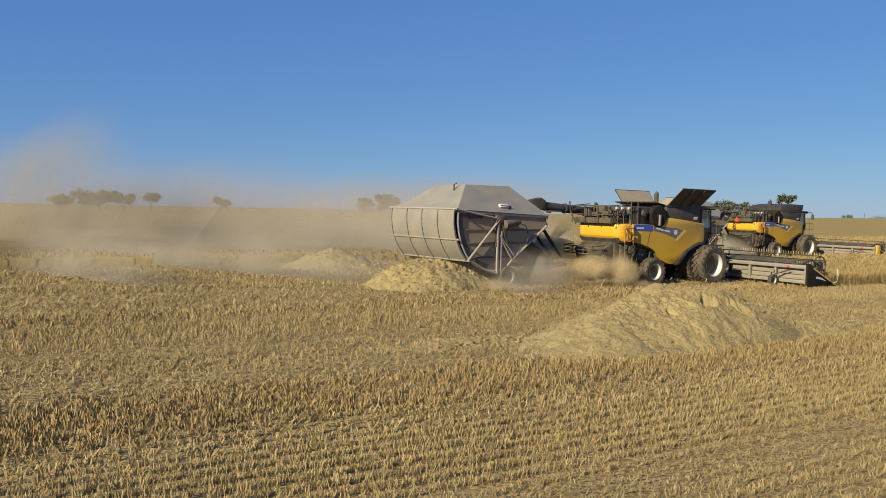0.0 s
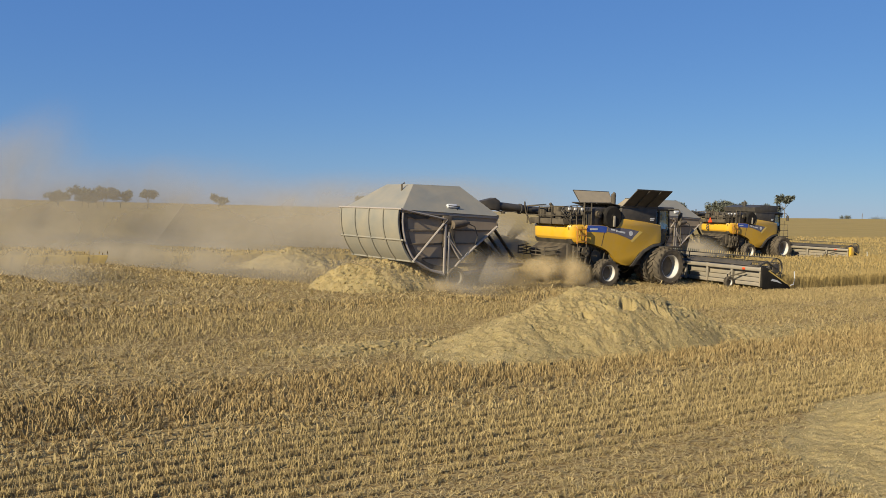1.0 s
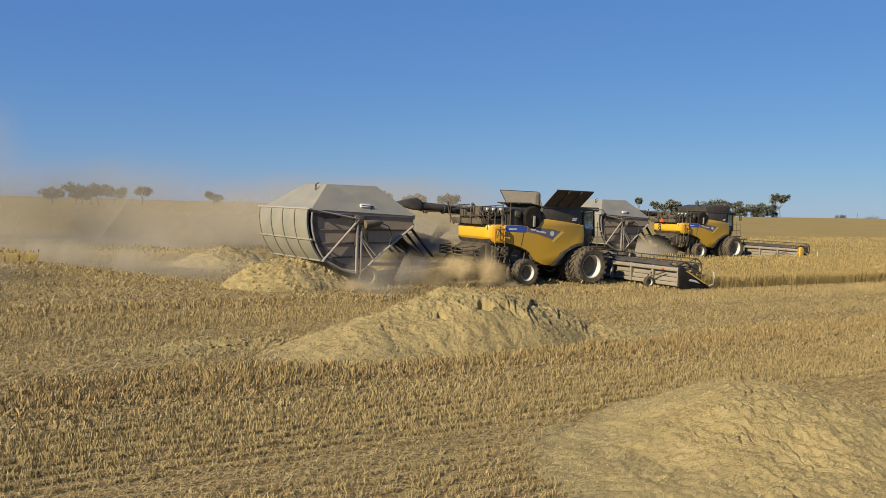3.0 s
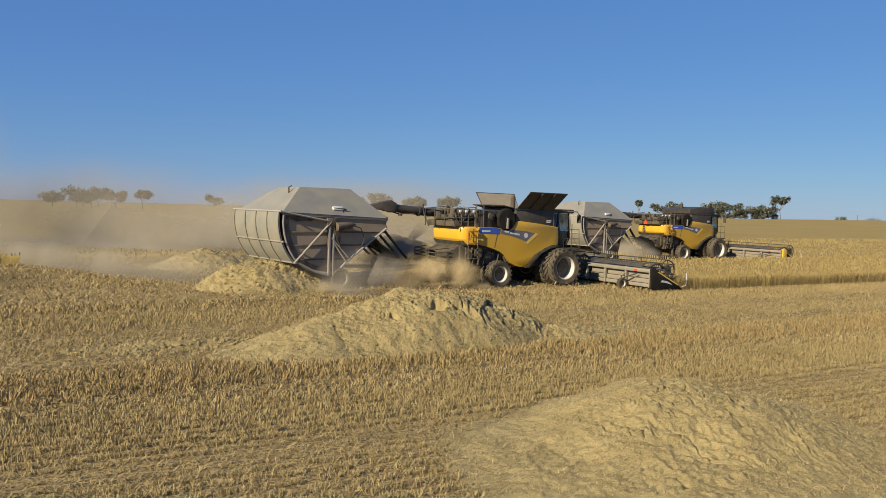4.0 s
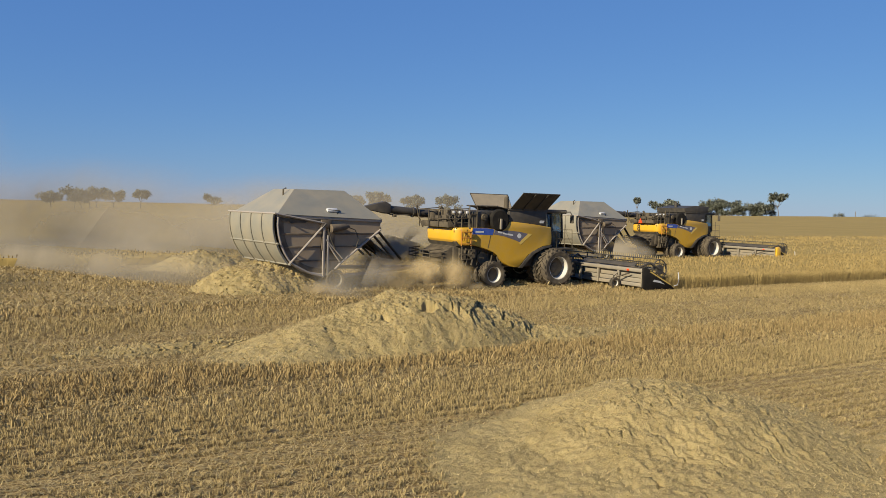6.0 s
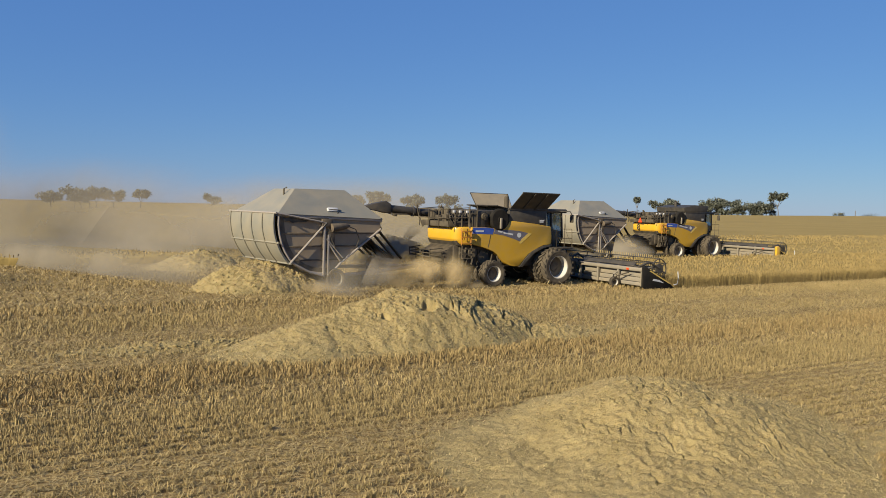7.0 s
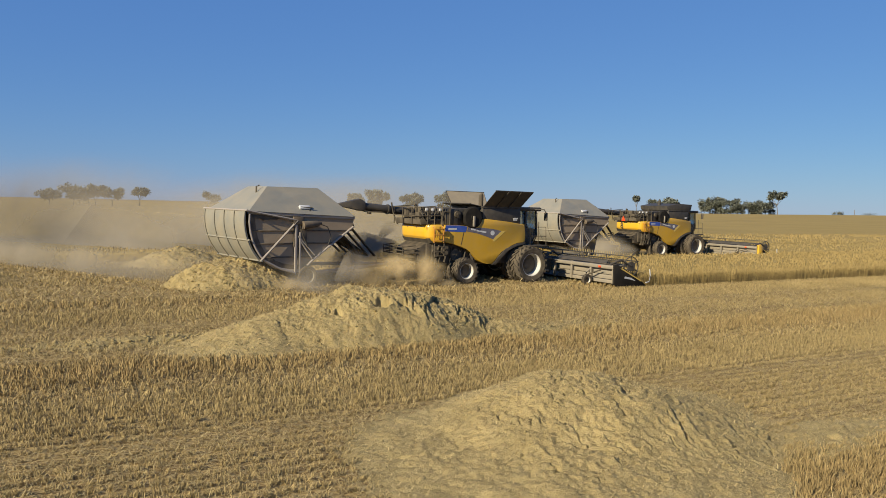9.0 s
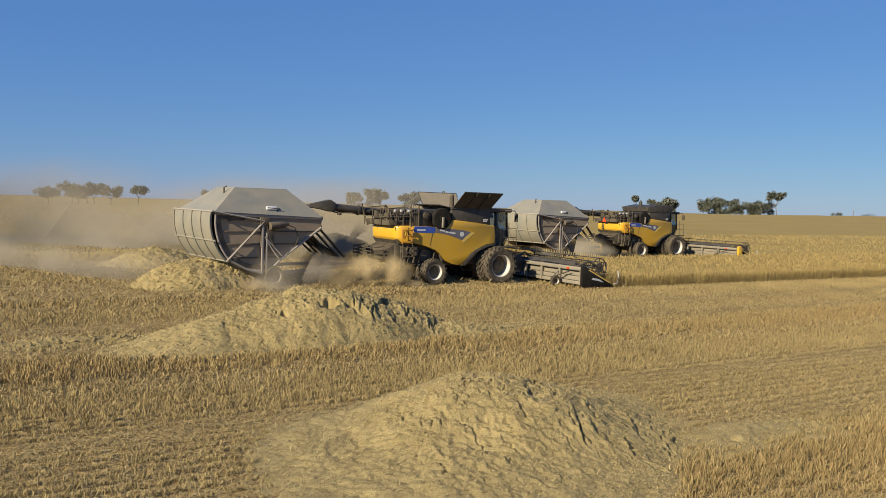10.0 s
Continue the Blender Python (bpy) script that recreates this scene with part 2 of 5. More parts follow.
def bulk(name, verts, faces, mat, smooth=False):
    """A large mesh from arrays."""
    me = bpy.data.meshes.new(name)
    verts, faces = np.asarray(verts, np.float32), np.asarray(faces, np.int32)
    k = faces.shape[1]
    me.vertices.add(len(verts)); me.vertices.foreach_set("co", verts.ravel())
    me.loops.add(faces.size); me.loops.foreach_set("vertex_index", faces.ravel())
    me.polygons.add(len(faces)); me.polygons.foreach_set("loop_start", np.arange(0, faces.size, k, dtype=np.int32))
    me.update(calc_edges=True)
    me.materials.append(mat)
    if smooth:
        me.shade_smooth()
    return new(name, me)


# ---- the field ----
HEADING = 50.5                                   # driving direction, clockwise from +y
FWD = np.array((math.sin(radians(HEADING)), math.cos(radians(HEADING))))
LEFT = np.array((-FWD[1], FWD[0]))
O1 = np.array((4.15, 44.2))                     # the near harvester's front axle, on the ground
O2 = np.array((17.1, 73.7))


def along(x, left, origin=O1):
    """Plan place x metres ahead of a harvester's front axle and some metres to its left."""
    return origin + np.outer(np.atleast_1d(x), FWD) + np.outer(np.atleast_1d(left), LEFT)


def fall(x, y):
    """Height of the land: flat near by, falling away in the west, rising to a far crest in the east."""
    r, az = np.hypot(x, y), np.degrees(np.arctan2(x, y))
    w = np.clip((12 - az) / 45, 0, 1)
    rise = 0.3 * np.clip(az - 12, 0, 14) * np.clip((170 - az) / 110, 0, 1) * np.clip((r - 150) / 700, 0, 1) ** 2
    return rise - 0.0098 * np.clip(r - 90, 0, 2500) * w - 0.007 * np.clip(r - 840, 0, 2500) * (1 - w)


def build_ground():
    radii = np.concatenate([np.linspace(0, 60, 61)[1:], np.geomspace(62, 4600, 60)])
    n = 180
    ang = np.linspace(0, 2 * np.pi, n, endpoint=False)
    X = np.concatenate([[0], (radii[:, None] * np.sin(ang)).ravel()])
    Y = np.concatenate([[0], (radii[:, None] * np.cos(ang)).ravel()])
    V = np.stack([X, Y, fall(X, Y)], 1)
    k = np.arange(n)
    rows = np.arange(len(radii) - 1)[:, None] * n + 1
    q = np.stack([rows + k, rows + (k + 1) % n, rows + n + (k + 1) % n, rows + n + k], -1).reshape(-1, 4)[:, ::-1]
    inner = np.stack([np.zeros(n, int), 1 + (k + 1) % n, 1 + k, 1 + k], 1)
    ob = bulk("ground", V, q, SOIL, True)
    me = ob.data
    bm = bmesh.new(); bm.from_mesh(me); bm.verts.ensure_lookup_table()
    for i in range(n):
        bm.faces.new((bm.verts[0], bm.verts[1 + (i + 1) % n], bm.verts[1 + i]))
    bmesh.ops.recalc_face_normals(bm, faces=bm.faces)
    for f in bm.faces:
        if f.normal.z < 0:
            f.normal_flip()
    bm.to_mesh(me); bm.free()
    tagged(ob, "harvested stubble field of golden straw and dry soil", "ground", kind="structure")


build_ground()


# ---- heaps of chaff ----
# each heap is one to three lobes: centre x, y, axis clockwise from +y, half length, half width, height, two shape powers
HEAPS = [
    ((7.78, 14.32, 10.96, 3.81, 3.12, 0.98, 1.83, 1.61), (9.22, 14.33, 13.11, 4.27, 2.43, 0.75, 1.26, 1.61), (7.62, 12.85, 51.56, 3.78, 4.03, 0.40, 1.07, 1.15)),
    ((0.79, 23.56, 33.7, 6.39, 2.72, 1.38, 1.02, 1.10), (1.93, 23.52, 46.36, 4.63, 2.51, 1.38, 1.60, 1.02), (5.6, 25.2, 50.5, 2.7, 1.2, 0.34, 1.30, 1.10)),
    ((-7.97, 35.64, 26.6, 3.9, 2.84, 1.17, 2.33, 1.06),),
    ((-15.4, 43.6, 50.1, 3.4, 2.5, 1.14, 1.38, 1.28),),
]
_lattice = np.random.default_rng(77).random((256, 256))


def soft_noise(x, y, seed=0):
    """Smooth noise from -1 to 1 with features about a metre across."""
    x, y = np.asarray(x) + 17.3 * seed, np.asarray(y) - 9.1 * seed
    i, j = np.floor(x).astype(int), np.floor(y).astype(int)
    f, g = x - i, y - j
    f, g = f * f * (3 - 2 * f), g * g * (3 - 2 * g)
    t = lambda p, q: _lattice[p % 256, q % 256]
    low, high = t(i, j) * (1 - f) + t(i + 1, j) * f, t(i, j + 1) * (1 - f) + t(i + 1, j + 1) * f
    return 2 * (low * (1 - g) + high * g) - 1


def cells(x, y, seed=0):
    """Distance to the nearest of scattered points, one a square metre."""
    x, y = np.asarray(x) + 5.7 * seed, np.asarray(y) + 3.9 * seed
    i, j = np.floor(x).astype(int), np.floor(y).astype(int)
    best = np.full(x.shape, 9.0)
    for p in (-1, 0, 1):
        for q in (-1, 0, 1):
            a, b = i + p, j + q
            dx, dy = a + _lattice[a % 256, b % 256] - x, b + _lattice[(b + 91) % 256, (a + 37) % 256] - y
            best = np.minimum(best, np.hypot(dx, dy))
    return best


def heap_form(lobes, x, y):
    """Height of a heap and how far out towards its foot a place lies (1 at the foot)."""
    zs, rs = [], []
    for cx, cy, axis, a, b, h, p, q in lobes:
        s, c = math.sin(radians(axis)), math.cos(radians(axis))
        rho = np.hypot(((x - cx) * s + (y - cy) * c) / a, ((x - cx) * c - (y - cy) * s) / b)
        zs.append(h * np.clip(1 - np.clip(rho, 0, 1) ** p, 0, 1) ** q)
        rs.append(rho)
    return sum(z ** 6 for z in zs) ** (1 / 6), np.min(rs, 0)


def fine_steps(lo, hi, coarse, fine, at, until):
    """Grid lines: coarse, then fine between at and until."""
    return np.concatenate([np.arange(lo, at, coarse), np.arange(at, until, fine), np.arange(until, hi + coarse, coarse)])


def build_heap(lobes, label, seed, step, rough=1.0, cracks=(), blocks=(0.0, 0.3), pits=(), margin=0.7):
    """A heap with slumped lumps, cracks that run down its lee side, and ragged feet."""
    cx, cy = lobes[0][0], lobes[0][1]
    reach = [max(abs((l[0] - cx) * d[0] + (l[1] - cy) * d[1]) + max(l[3], l[4]) for l in lobes) + margin for d in (FWD, LEFT)]
    us = fine_steps(-reach[0], reach[0], step * 1.7, step, -reach[0] * 0.35, reach[0] * 0.8)
    vs = fine_steps(-reach[1], reach[1], step * 2.4, step, -reach[1] * 0.22, reach[1] * 0.85)
    U, V = np.meshgrid(us, vs, indexing="ij")            # ahead, and to the right of the drive
    X, Y = cx + U * FWD[0] - V * LEFT[0], cy + U * FWD[1] - V * LEFT[1]
    wx, wy = soft_noise(X * 0.9, Y * 0.9, seed), soft_noise(X * 0.9, Y * 0.9, seed + 1)
    wob = 0.16 * rough
    Z, rho = heap_form(lobes, X + wob * wx + 0.05 * soft_noise(X * 3.1, Y * 3.1, seed + 2), Y + wob * wy + 0.05 * soft_noise(X * 3.1, Y * 3.1, seed + 3))
    body = np.clip(1.12 - rho, 0, 1) ** 0.5
    Z = Z + body * rough * (0.055 * soft_noise(X * 1.1, Y * 1.1, seed + 4) + 0.04 * soft_noise(X * 2.7, Y * 2.7, seed + 5) + 0.03 * soft_noise(X * 6.3, Y * 6.3, seed + 6) + 0.024 * soft_noise(X * 15, Y * 15, seed + 7) + 0.012 * soft_noise(X * 31, Y * 31, seed + 8))
    if blocks[0]:                                        # clods and slumped blocks, most on the lee side
        lee = np.clip(0.35 + U / reach[0] * 1.2, blocks[2] if len(blocks) > 2 else 0.15, 1)
        q = 1 / blocks[1]
        bend = 0.25 * soft_noise(X * q, Y * q, seed + 11)
        c1, c2 = cells(X * q + bend, Y * q + bend, seed), cells(X * q * 2.3, Y * q * 2.3, seed + 3)
        Z = Z + body * lee * blocks[0] * (np.clip(0.8 - c1, 0, 1) ** 0.6 - 0.35 + 0.4 * (np.clip(0.8 - c2, 0, 1) ** 0.6 - 0.4))
    r = np.random.default_rng(40 + int(seed))
    torn = np.zeros(U.shape, bool)
    for number, (u0, u1), (v0, v1), (l0, l1), lift, wide, deep in cracks:
        for _ in range(number):
            a, b, ln = r.uniform(u0, u1), r.uniform(v0, v1), l0 + (l1 - l0) * r.random() ** 1.7
            turn = radians(r.normal(94, 13))
            du, dv = math.cos(turn), math.sin(turn)
            i0, i1 = np.searchsorted(us, (a - ln - 0.5, a + ln + 0.5))
            j0, j1 = np.searchsorted(vs, (b - ln - 0.5, b + ln + 0.5))
            box_ = (slice(i0, i1), slice(j0, j1))
            pu, pv = U[box_] - a, V[box_] - b
            t = (pu * du + pv * dv) / (0.5 * ln)
            k = r.uniform(0, 60)
            d = pu * dv - pv * du + 0.09 * ln * np.sin(2.2 * t + k) + 0.035 * soft_noise(t * 2.2 + k, pu * 0 + k, seed + 9) + 0.02 * soft_noise(t * 7 + k, pu * 0, seed + 10)
            ends = np.clip(1 - np.abs(t) ** 3, 0, 1) * (rho[box_] < 0.98)
            gap = r.uniform(*wide) * (0.8 + 0.35 * soft_noise(t * 3 + k, pu * 0 + 3, seed)) * np.sqrt(ends) + 1e-6
            rise = r.uniform(0.4, 1.0) * lift
            Z[box_] += ends * np.where(d < 0, rise * np.exp(np.minimum(d, 0) / 0.11), -0.35 * rise * np.exp(-np.maximum(d - gap, 0) / 0.16))
            slit = (d >= 0) & (d < gap) & (ends > 0.05)
            Z[box_] -= np.where(slit, r.uniform(*deep), 0) * np.sqrt(ends)
            torn[box_] |= (d > -0.03) & (d < gap + 0.03) & (ends > 0.05)
    for px, py, depth, wu, wv in pits:
        pu, pv = (X - px) * FWD[0] + (Y - py) * FWD[1], -(X - px) * LEFT[0] - (Y - py) * LEFT[1]
        edge = 1.0 - np.hypot(pu / wu, pv / wv) + 0.35 * soft_noise(X * 4, Y * 4, seed + 8) + 0.2 * soft_noise(X * 9, Y * 9, seed + 8)
        hole = np.clip(edge * 6, 0, 1)
        Z = Z - depth * hole
        torn |= hole > 0.05
    Z = np.where(rho > 1.0, np.minimum(Z, 0.015), Z) - np.clip(rho - 1.0, 0, 1) * 0.6 - 0.012
    Z = np.maximum(Z, -0.3)
    idx = np.arange(U.size).reshape(U.shape)
    q = np.stack([idx[:-1, :-1], idx[1:, :-1], idx[1:, 1:], idx[:-1, 1:]], -1).reshape(-1, 4)[:, ::-1]
    keep = (rho.ravel()[q] < 1.1).all(1)
    used = np.unique(q[keep])
    back = np.zeros(U.size, np.int64)
    back[used] = np.arange(len(used))
    ob = bulk("mound", (np.stack([X - cx, Y - cy, Z], -1).reshape(-1, 3))[used], back[q[keep]], CHAFF, True)
    ob.location = (cx, cy, 0)
    tagged(ob, label, "chaff heap", "chaff heaps in the stubble")
    return X, Y, Z, np.where(torn, 9.0, rho)


# cracks: number, span ahead, span to the right, lengths, lip, half gap, depth
heap_grids = [
    build_heap(HEAPS[0], "golden chaff heap with dark cracks on the stubble", 0, 0.021, 0.85,
               ((36, (0.4, 3.3), (-0.6, 3.2), (0.4, 1.6), 0.045, (0.026, 0.05), (0.12, 0.22)), (40, (-2.4, 1.4), (-0.4, 3.4), (0.18, 0.6), 0.03, (0.024, 0.045), (0.1, 0.2)), (18, (-0.8, 1.4), (-1.0, 0.5), (0.12, 0.3), 0.04, (0.04, 0.06), (0.12, 0.2))), (0.06, 0.18, 0.65)),
    build_heap(HEAPS[1], "long golden chaff heap with a dark hollow near its top", 12, 0.027, 1.0,
               ((64, (0.8, 4.6), (-0.5, 2.1), (0.35, 1.3), 0.07, (0.035, 0.065), (0.12, 0.22)), (3, (2.3, 2.9), (0.4, 1.1), (0.9, 1.3), 0.14, (0.18, 0.26), (0.22, 0.32)), (26, (-3.4, 1.4), (0.0, 2.0), (0.12, 0.5), 0.04, (0.03, 0.055), (0.1, 0.18))), (0.09, 0.22, 0.4), ((2.09, 22.50, 0.55, 0.34, 0.26), (2.62, 22.85, 0.3, 0.16, 0.12), (1.0, 21.72, 0.22, 0.10, 0.2))),
    build_heap(HEAPS[2], "freshly dumped lumpy chaff heap beside the cart", 25, 0.05, 1.1, ((14, (-1.0, 2.6), (-0.5, 2.0), (0.2, 0.7), 0.06, (0.08, 0.14), (0.15, 0.25)),), (0.5, 0.24, 0.45)),
    build_heap(HEAPS[3], "small pale chaff heap in drifting dust", 38, 0.08, 1.2, (), (0.3, 0.5, 0.3)),
]

# thin spills of chaff that run out from the heaps along the drive
for i, (h, lab) in enumerate((((12.9, 15.0, 50.5, 2.6, 1.05, 0.16, 1.3, 1.2), "thin spill of chaff beside the heap"), ((-4.4, 19.9, 52.0, 3.4, 0.8, 0.16, 1.3, 1.2), "low trail of chaff and clods"),
                              ((7.3, 27.0, 50.5, 3.0, 0.8, 0.12, 1.3, 1.2), "thin trail of chaff past the heap"))):
    heap_grids.append(build_heap((h,), lab, 50 + 7 * i, 0.05, 0.8, (), (0.09, 0.3, 0.5), margin=0.3))


def on_heap(x, y, grow=1.0):
    m = np.zeros(x.shape, bool)
    for lobes in HEAPS:
        m |= heap_form(lobes, x, y)[0] > 0.012 + 0.3 * (1 - grow)
    return m


# ---- straw, as many small blades ----
def blades(P, tip, width, spin):
    """Thin upright or lying strips: foot points, tip offsets, widths and the turn of the flat side."""
    n = len(P)
    s = np.stack([np.cos(spin), np.sin(spin), np.zeros(n)], 1) * (width / 2)[:, None]
    V = np.stack([P - s, P + s, P + tip + s * 0.8, P + tip - s * 0.8], 1).reshape(-1, 3)
    Q = np.arange(4 * n).reshape(n, 4)
    return V, Q


def field_points(x0, x1, y0, y1, per_m, spacing=0.38, jitter=0.035, seed=1):
    """Places along the drill rows in a patch of the plan, given ahead and left of the near harvester."""
    r = np.random.default_rng(seed)
    rows = np.arange(math.ceil(y0 / spacing), y1 / spacing) * spacing
    n = int((x1 - x0) * per_m)
    xs = (x0 + (np.arange(n)[None] + r.random((len(rows), n))) / per_m).ravel()
    ys = (rows[:, None] + r.normal(0, jitter, (len(rows), n))).ravel()
    return xs, ys


def in_sight(P):
    """Plan places inside the fan that the path looks over."""
    a = np.degrees(np.arctan2(P[:, 0] - 3.5, P[:, 1] + 7))
    return (a > -46) & (a < 32) & (P[:, 1] > 6.0)


def strip_value(y):
    """How flattened the stubble lies, swath by swath (0 standing, 1 flat)."""
    t = ((y + 14.95) / 12.2) % 1.0
    wheel = np.exp(-((np.abs(t - 0.5) - 0.18) / 0.045) ** 2)
    trail = np.clip(np.exp(-((np.minimum(t, 1 - t)) / 0.07) ** 2) + 0.55 * np.exp(-((t - 0.2) / 0.13) ** 2), 0, 1)
    dense = np.exp(-((t - 0.78) / 0.14) ** 2) * np.where(y < -11, 1.0, np.where(y < -4.2, 0.6, 0.0))
    return wheel * (1 - 0.8 * dense), trail, dense


def build_stubble(name, x0, x1, y0, y1, per_m, width, height, seed, n_blade=3):
    xs, ys = field_points(x0, x1, y0, y1, per_m, seed=seed)
    P2 = along(xs, ys)
    ok = in_sight(P2) & ~on_heap(P2[:, 0], P2[:, 1], 0.97)
    P2, ys, xs = P2[ok], ys[ok], xs[ok]
    r = np.random.default_rng(seed + 50)
    wheel, trail, dense = strip_value(ys)
    patch = 0.7 * soft_noise(xs * 0.13, ys * 0.33, 4) + 0.4 * soft_noise(xs * 0.5, ys * 1.2, 5)
    dense = np.clip(dense + 0.5 * patch * (ys < -11), 0, 1)
    patch = patch - 0.5 * dense
    P2 = P2 + np.outer(r.normal(0, 1, len(xs)) * (0.01 + 0.07 * dense), LEFT)
    gone = r.random(len(xs)) < 0.03 + 0.15 * wheel + 0.35 * trail + 0.15 * np.clip(patch + 0.05, 0, 1)
    P2, wheel, trail, patch, dense = P2[~gone], wheel[~gone], trail[~gone], patch[~gone], dense[~gone]
    n = len(P2)
    more = np.flatnonzero(r.random(n) < 0.9 * dense)             # the standing strips grow thicker
    P2 = np.concatenate([P2, P2[more] + r.normal(0, 0.06, (len(more), 2))])
    wheel, trail, patch, dense = (np.concatenate([q, q[more]]) for q in (wheel, trail, patch, dense))
    n = len(P2)
    P2 = np.repeat(P2, n_blade, 0) + r.normal(0, 0.036, (n * n_blade, 2))
    flat = np.repeat(np.clip(wheel * 0.9 + trail * 0.6 + np.clip(patch, 0, 1) * 0.9, 0, 1), n_blade)
    m = len(P2)
    h = height * (0.55 + 0.7 * r.random(m)) * (1 - 0.6 * flat) * (1 + 0.25 * np.repeat(dense, n_blade))
    lean = r.normal(0, 0.27, (m, 2)) * (1 + 1.8 * flat)[:, None]
    P = np.concatenate([P2, (fall(P2[:, 0], P2[:, 1]) - 0.01)[:, None]], 1)
    tip = np.concatenate([lean * h[:, None], h[:, None]], 1)
    wide, spin = width * (0.7 + 0.6 * r.random(m)), r.random(m) * np.pi
    brown = r.random(m) < 0.9 * np.repeat(dense, n_blade)
    for pick, nm, mat, lab in ((~brown, name, STRAW, "cut wheat stubble standing in drill rows"), (brown, name.replace("stubble", "thick_stubble"), STRAW_BROWN, "thick brown weathered stubble in uneven strips")):
        V, Q = blades(P[pick], tip[pick], wide[pick], spin[pick])
        tagged(bulk(nm, V, Q, mat), lab, "stubble", kind="stuff")


def build_litter(name, x0, x1, y0, y1, per_m2, length, width, seed, mat=None):
    """Chopped straw lying on the ground, thick along the trails behind the cart."""
    r = np.random.default_rng(seed)
    n = int((x1 - x0) * (y1 - y0) * per_m2)
    xs, ys = x0 + (x1 - x0) * r.random(n), y0 + (y1 - y0) * r.random(n)
    P2 = along(xs, ys)
    ok = in_sight(P2) & ~on_heap(P2[:, 0], P2[:, 1], 0.9)
    P2, ys = P2[ok], ys[ok]
    wheel, trail, _ = strip_value(ys)
    keep = r.random(len(ys)) < 0.5 + 0.5 * np.clip(trail + 0.7 * wheel, 0, 1)
    P2, trail = P2[keep], trail[keep]
    m = len(P2)
    a, L = r.random(m) * 2 * np.pi, length * (0.4 + r.random(m))
    P = np.concatenate([P2, (fall(P2[:, 0], P2[:, 1]) + 0.01 + 0.07 * r.random(m) ** 2 * (1 + trail))[:, None]], 1)
    tip = np.stack([np.cos(a) * L, np.sin(a) * L, r.normal(0.1, 0.25, m) * L], 1)
    V, Q = blades(P, tip, width * (0.6 + 0.8 * r.random(m)), a + np.pi / 2)
    tagged(bulk(name, V, Q, mat or STRAW_PALE), "chopped straw lying loose on the ground", "straw", kind="stuff")


# (ahead, left) bands of the plan, the nearest densest
build_stubble("stubble_near", -45, 12, -34.5, -20, 15, 0.0115, 0.115, 3, 16)
build_stubble("stubble_middle", -45, 25, -20, -6.1, 9.5, 0.0185, 0.128, 5, 8)
build_stubble("stubble_far", -45, 3.0, -6.1, 19.2, 6, 0.03, 0.12, 7, 5)
build_stubble("stubble_right", 12, 60, -34.5, -6.1, 10, 0.025, 0.13, 9, 7)
build_litter("straw_litter_near", -45, 14, -34.5, -20, 400, 0.09, 0.0105, 21)
build_litter("straw_litter_middle", -45, 30, -20, -6.1, 150, 0.13, 0.018, 23)
build_litter("straw_litter_right", 14, 60, -34.5, -6.1, 60, 0.16, 0.024, 27)
build_litter("straw_litter_far", -45, 10, -6.1, 19, 34, 0.24, 0.036, 25)


def build_clods():
    """Clods of matted chaff that stand out of the heaps, mostly on their lee sides."""
    r = np.random.default_rng(91)
    V0 = np.array([(1, 0, 0), (-1, 0, 0), (0, 1, 0), (0, -1, 0), (0, 0, 1), (0, 0, -1)], float)
    F0 = np.array([(0, 2, 4), (2, 1, 4), (1, 3, 4), (3, 0, 4), (2, 0, 5), (1, 2, 5), (3, 1, 5), (0, 3, 5)])
    Vs, Fs, k = [], [], 0
    for (X, Y, Z, rho), n, size in zip(heap_grids, (1500, 1300, 1500, 500, 250, 420, 150), (0.022, 0.035, 0.05, 0.06, 0.03, 0.06, 0.04)):
        lee = (X - X.mean()) * FWD[0] + (Y - Y.mean()) * FWD[1]
        wgt = np.where(rho < 1.02, np.clip(0.45 + lee / np.abs(lee).max(), 0.2, 1), 0).ravel()
        pick = r.choice(len(wgt), n, p=wgt / wgt.sum())
        s = size * (0.35 + 1.1 * r.random(n) ** 2)
        body = V0[None] * (0.6 + 0.8 * r.random((n, 6, 3)))
        body = body + r.normal(0, 0.2, (n, 6, 3))
        ang = r.random(n) * np.pi
        ca, sa = np.cos(ang), np.sin(ang)
        bx, by = body[..., 0] * 1.5, body[..., 1]
        P = np.stack([bx * ca[:, None] - by * sa[:, None], bx * sa[:, None] + by * ca[:, None], body[..., 2] * 0.7], -1) * s[:, None, None]
        P = P + np.stack([X.ravel()[pick], Y.ravel()[pick], Z.ravel()[pick] + s * 0.1], 1)[:, None]
        Vs.append(P.reshape(-1, 3)); Fs.append((F0[None] + 6 * np.arange(n)[:, None, None]).reshape(-1, 3) + k); k += 6 * n
    tagged(bulk("chaff_clods", np.concatenate(Vs), np.concatenate(Fs), CHAFF), "small clods of matted chaff on the heaps", "chaff", kind="stuff")


build_clods()


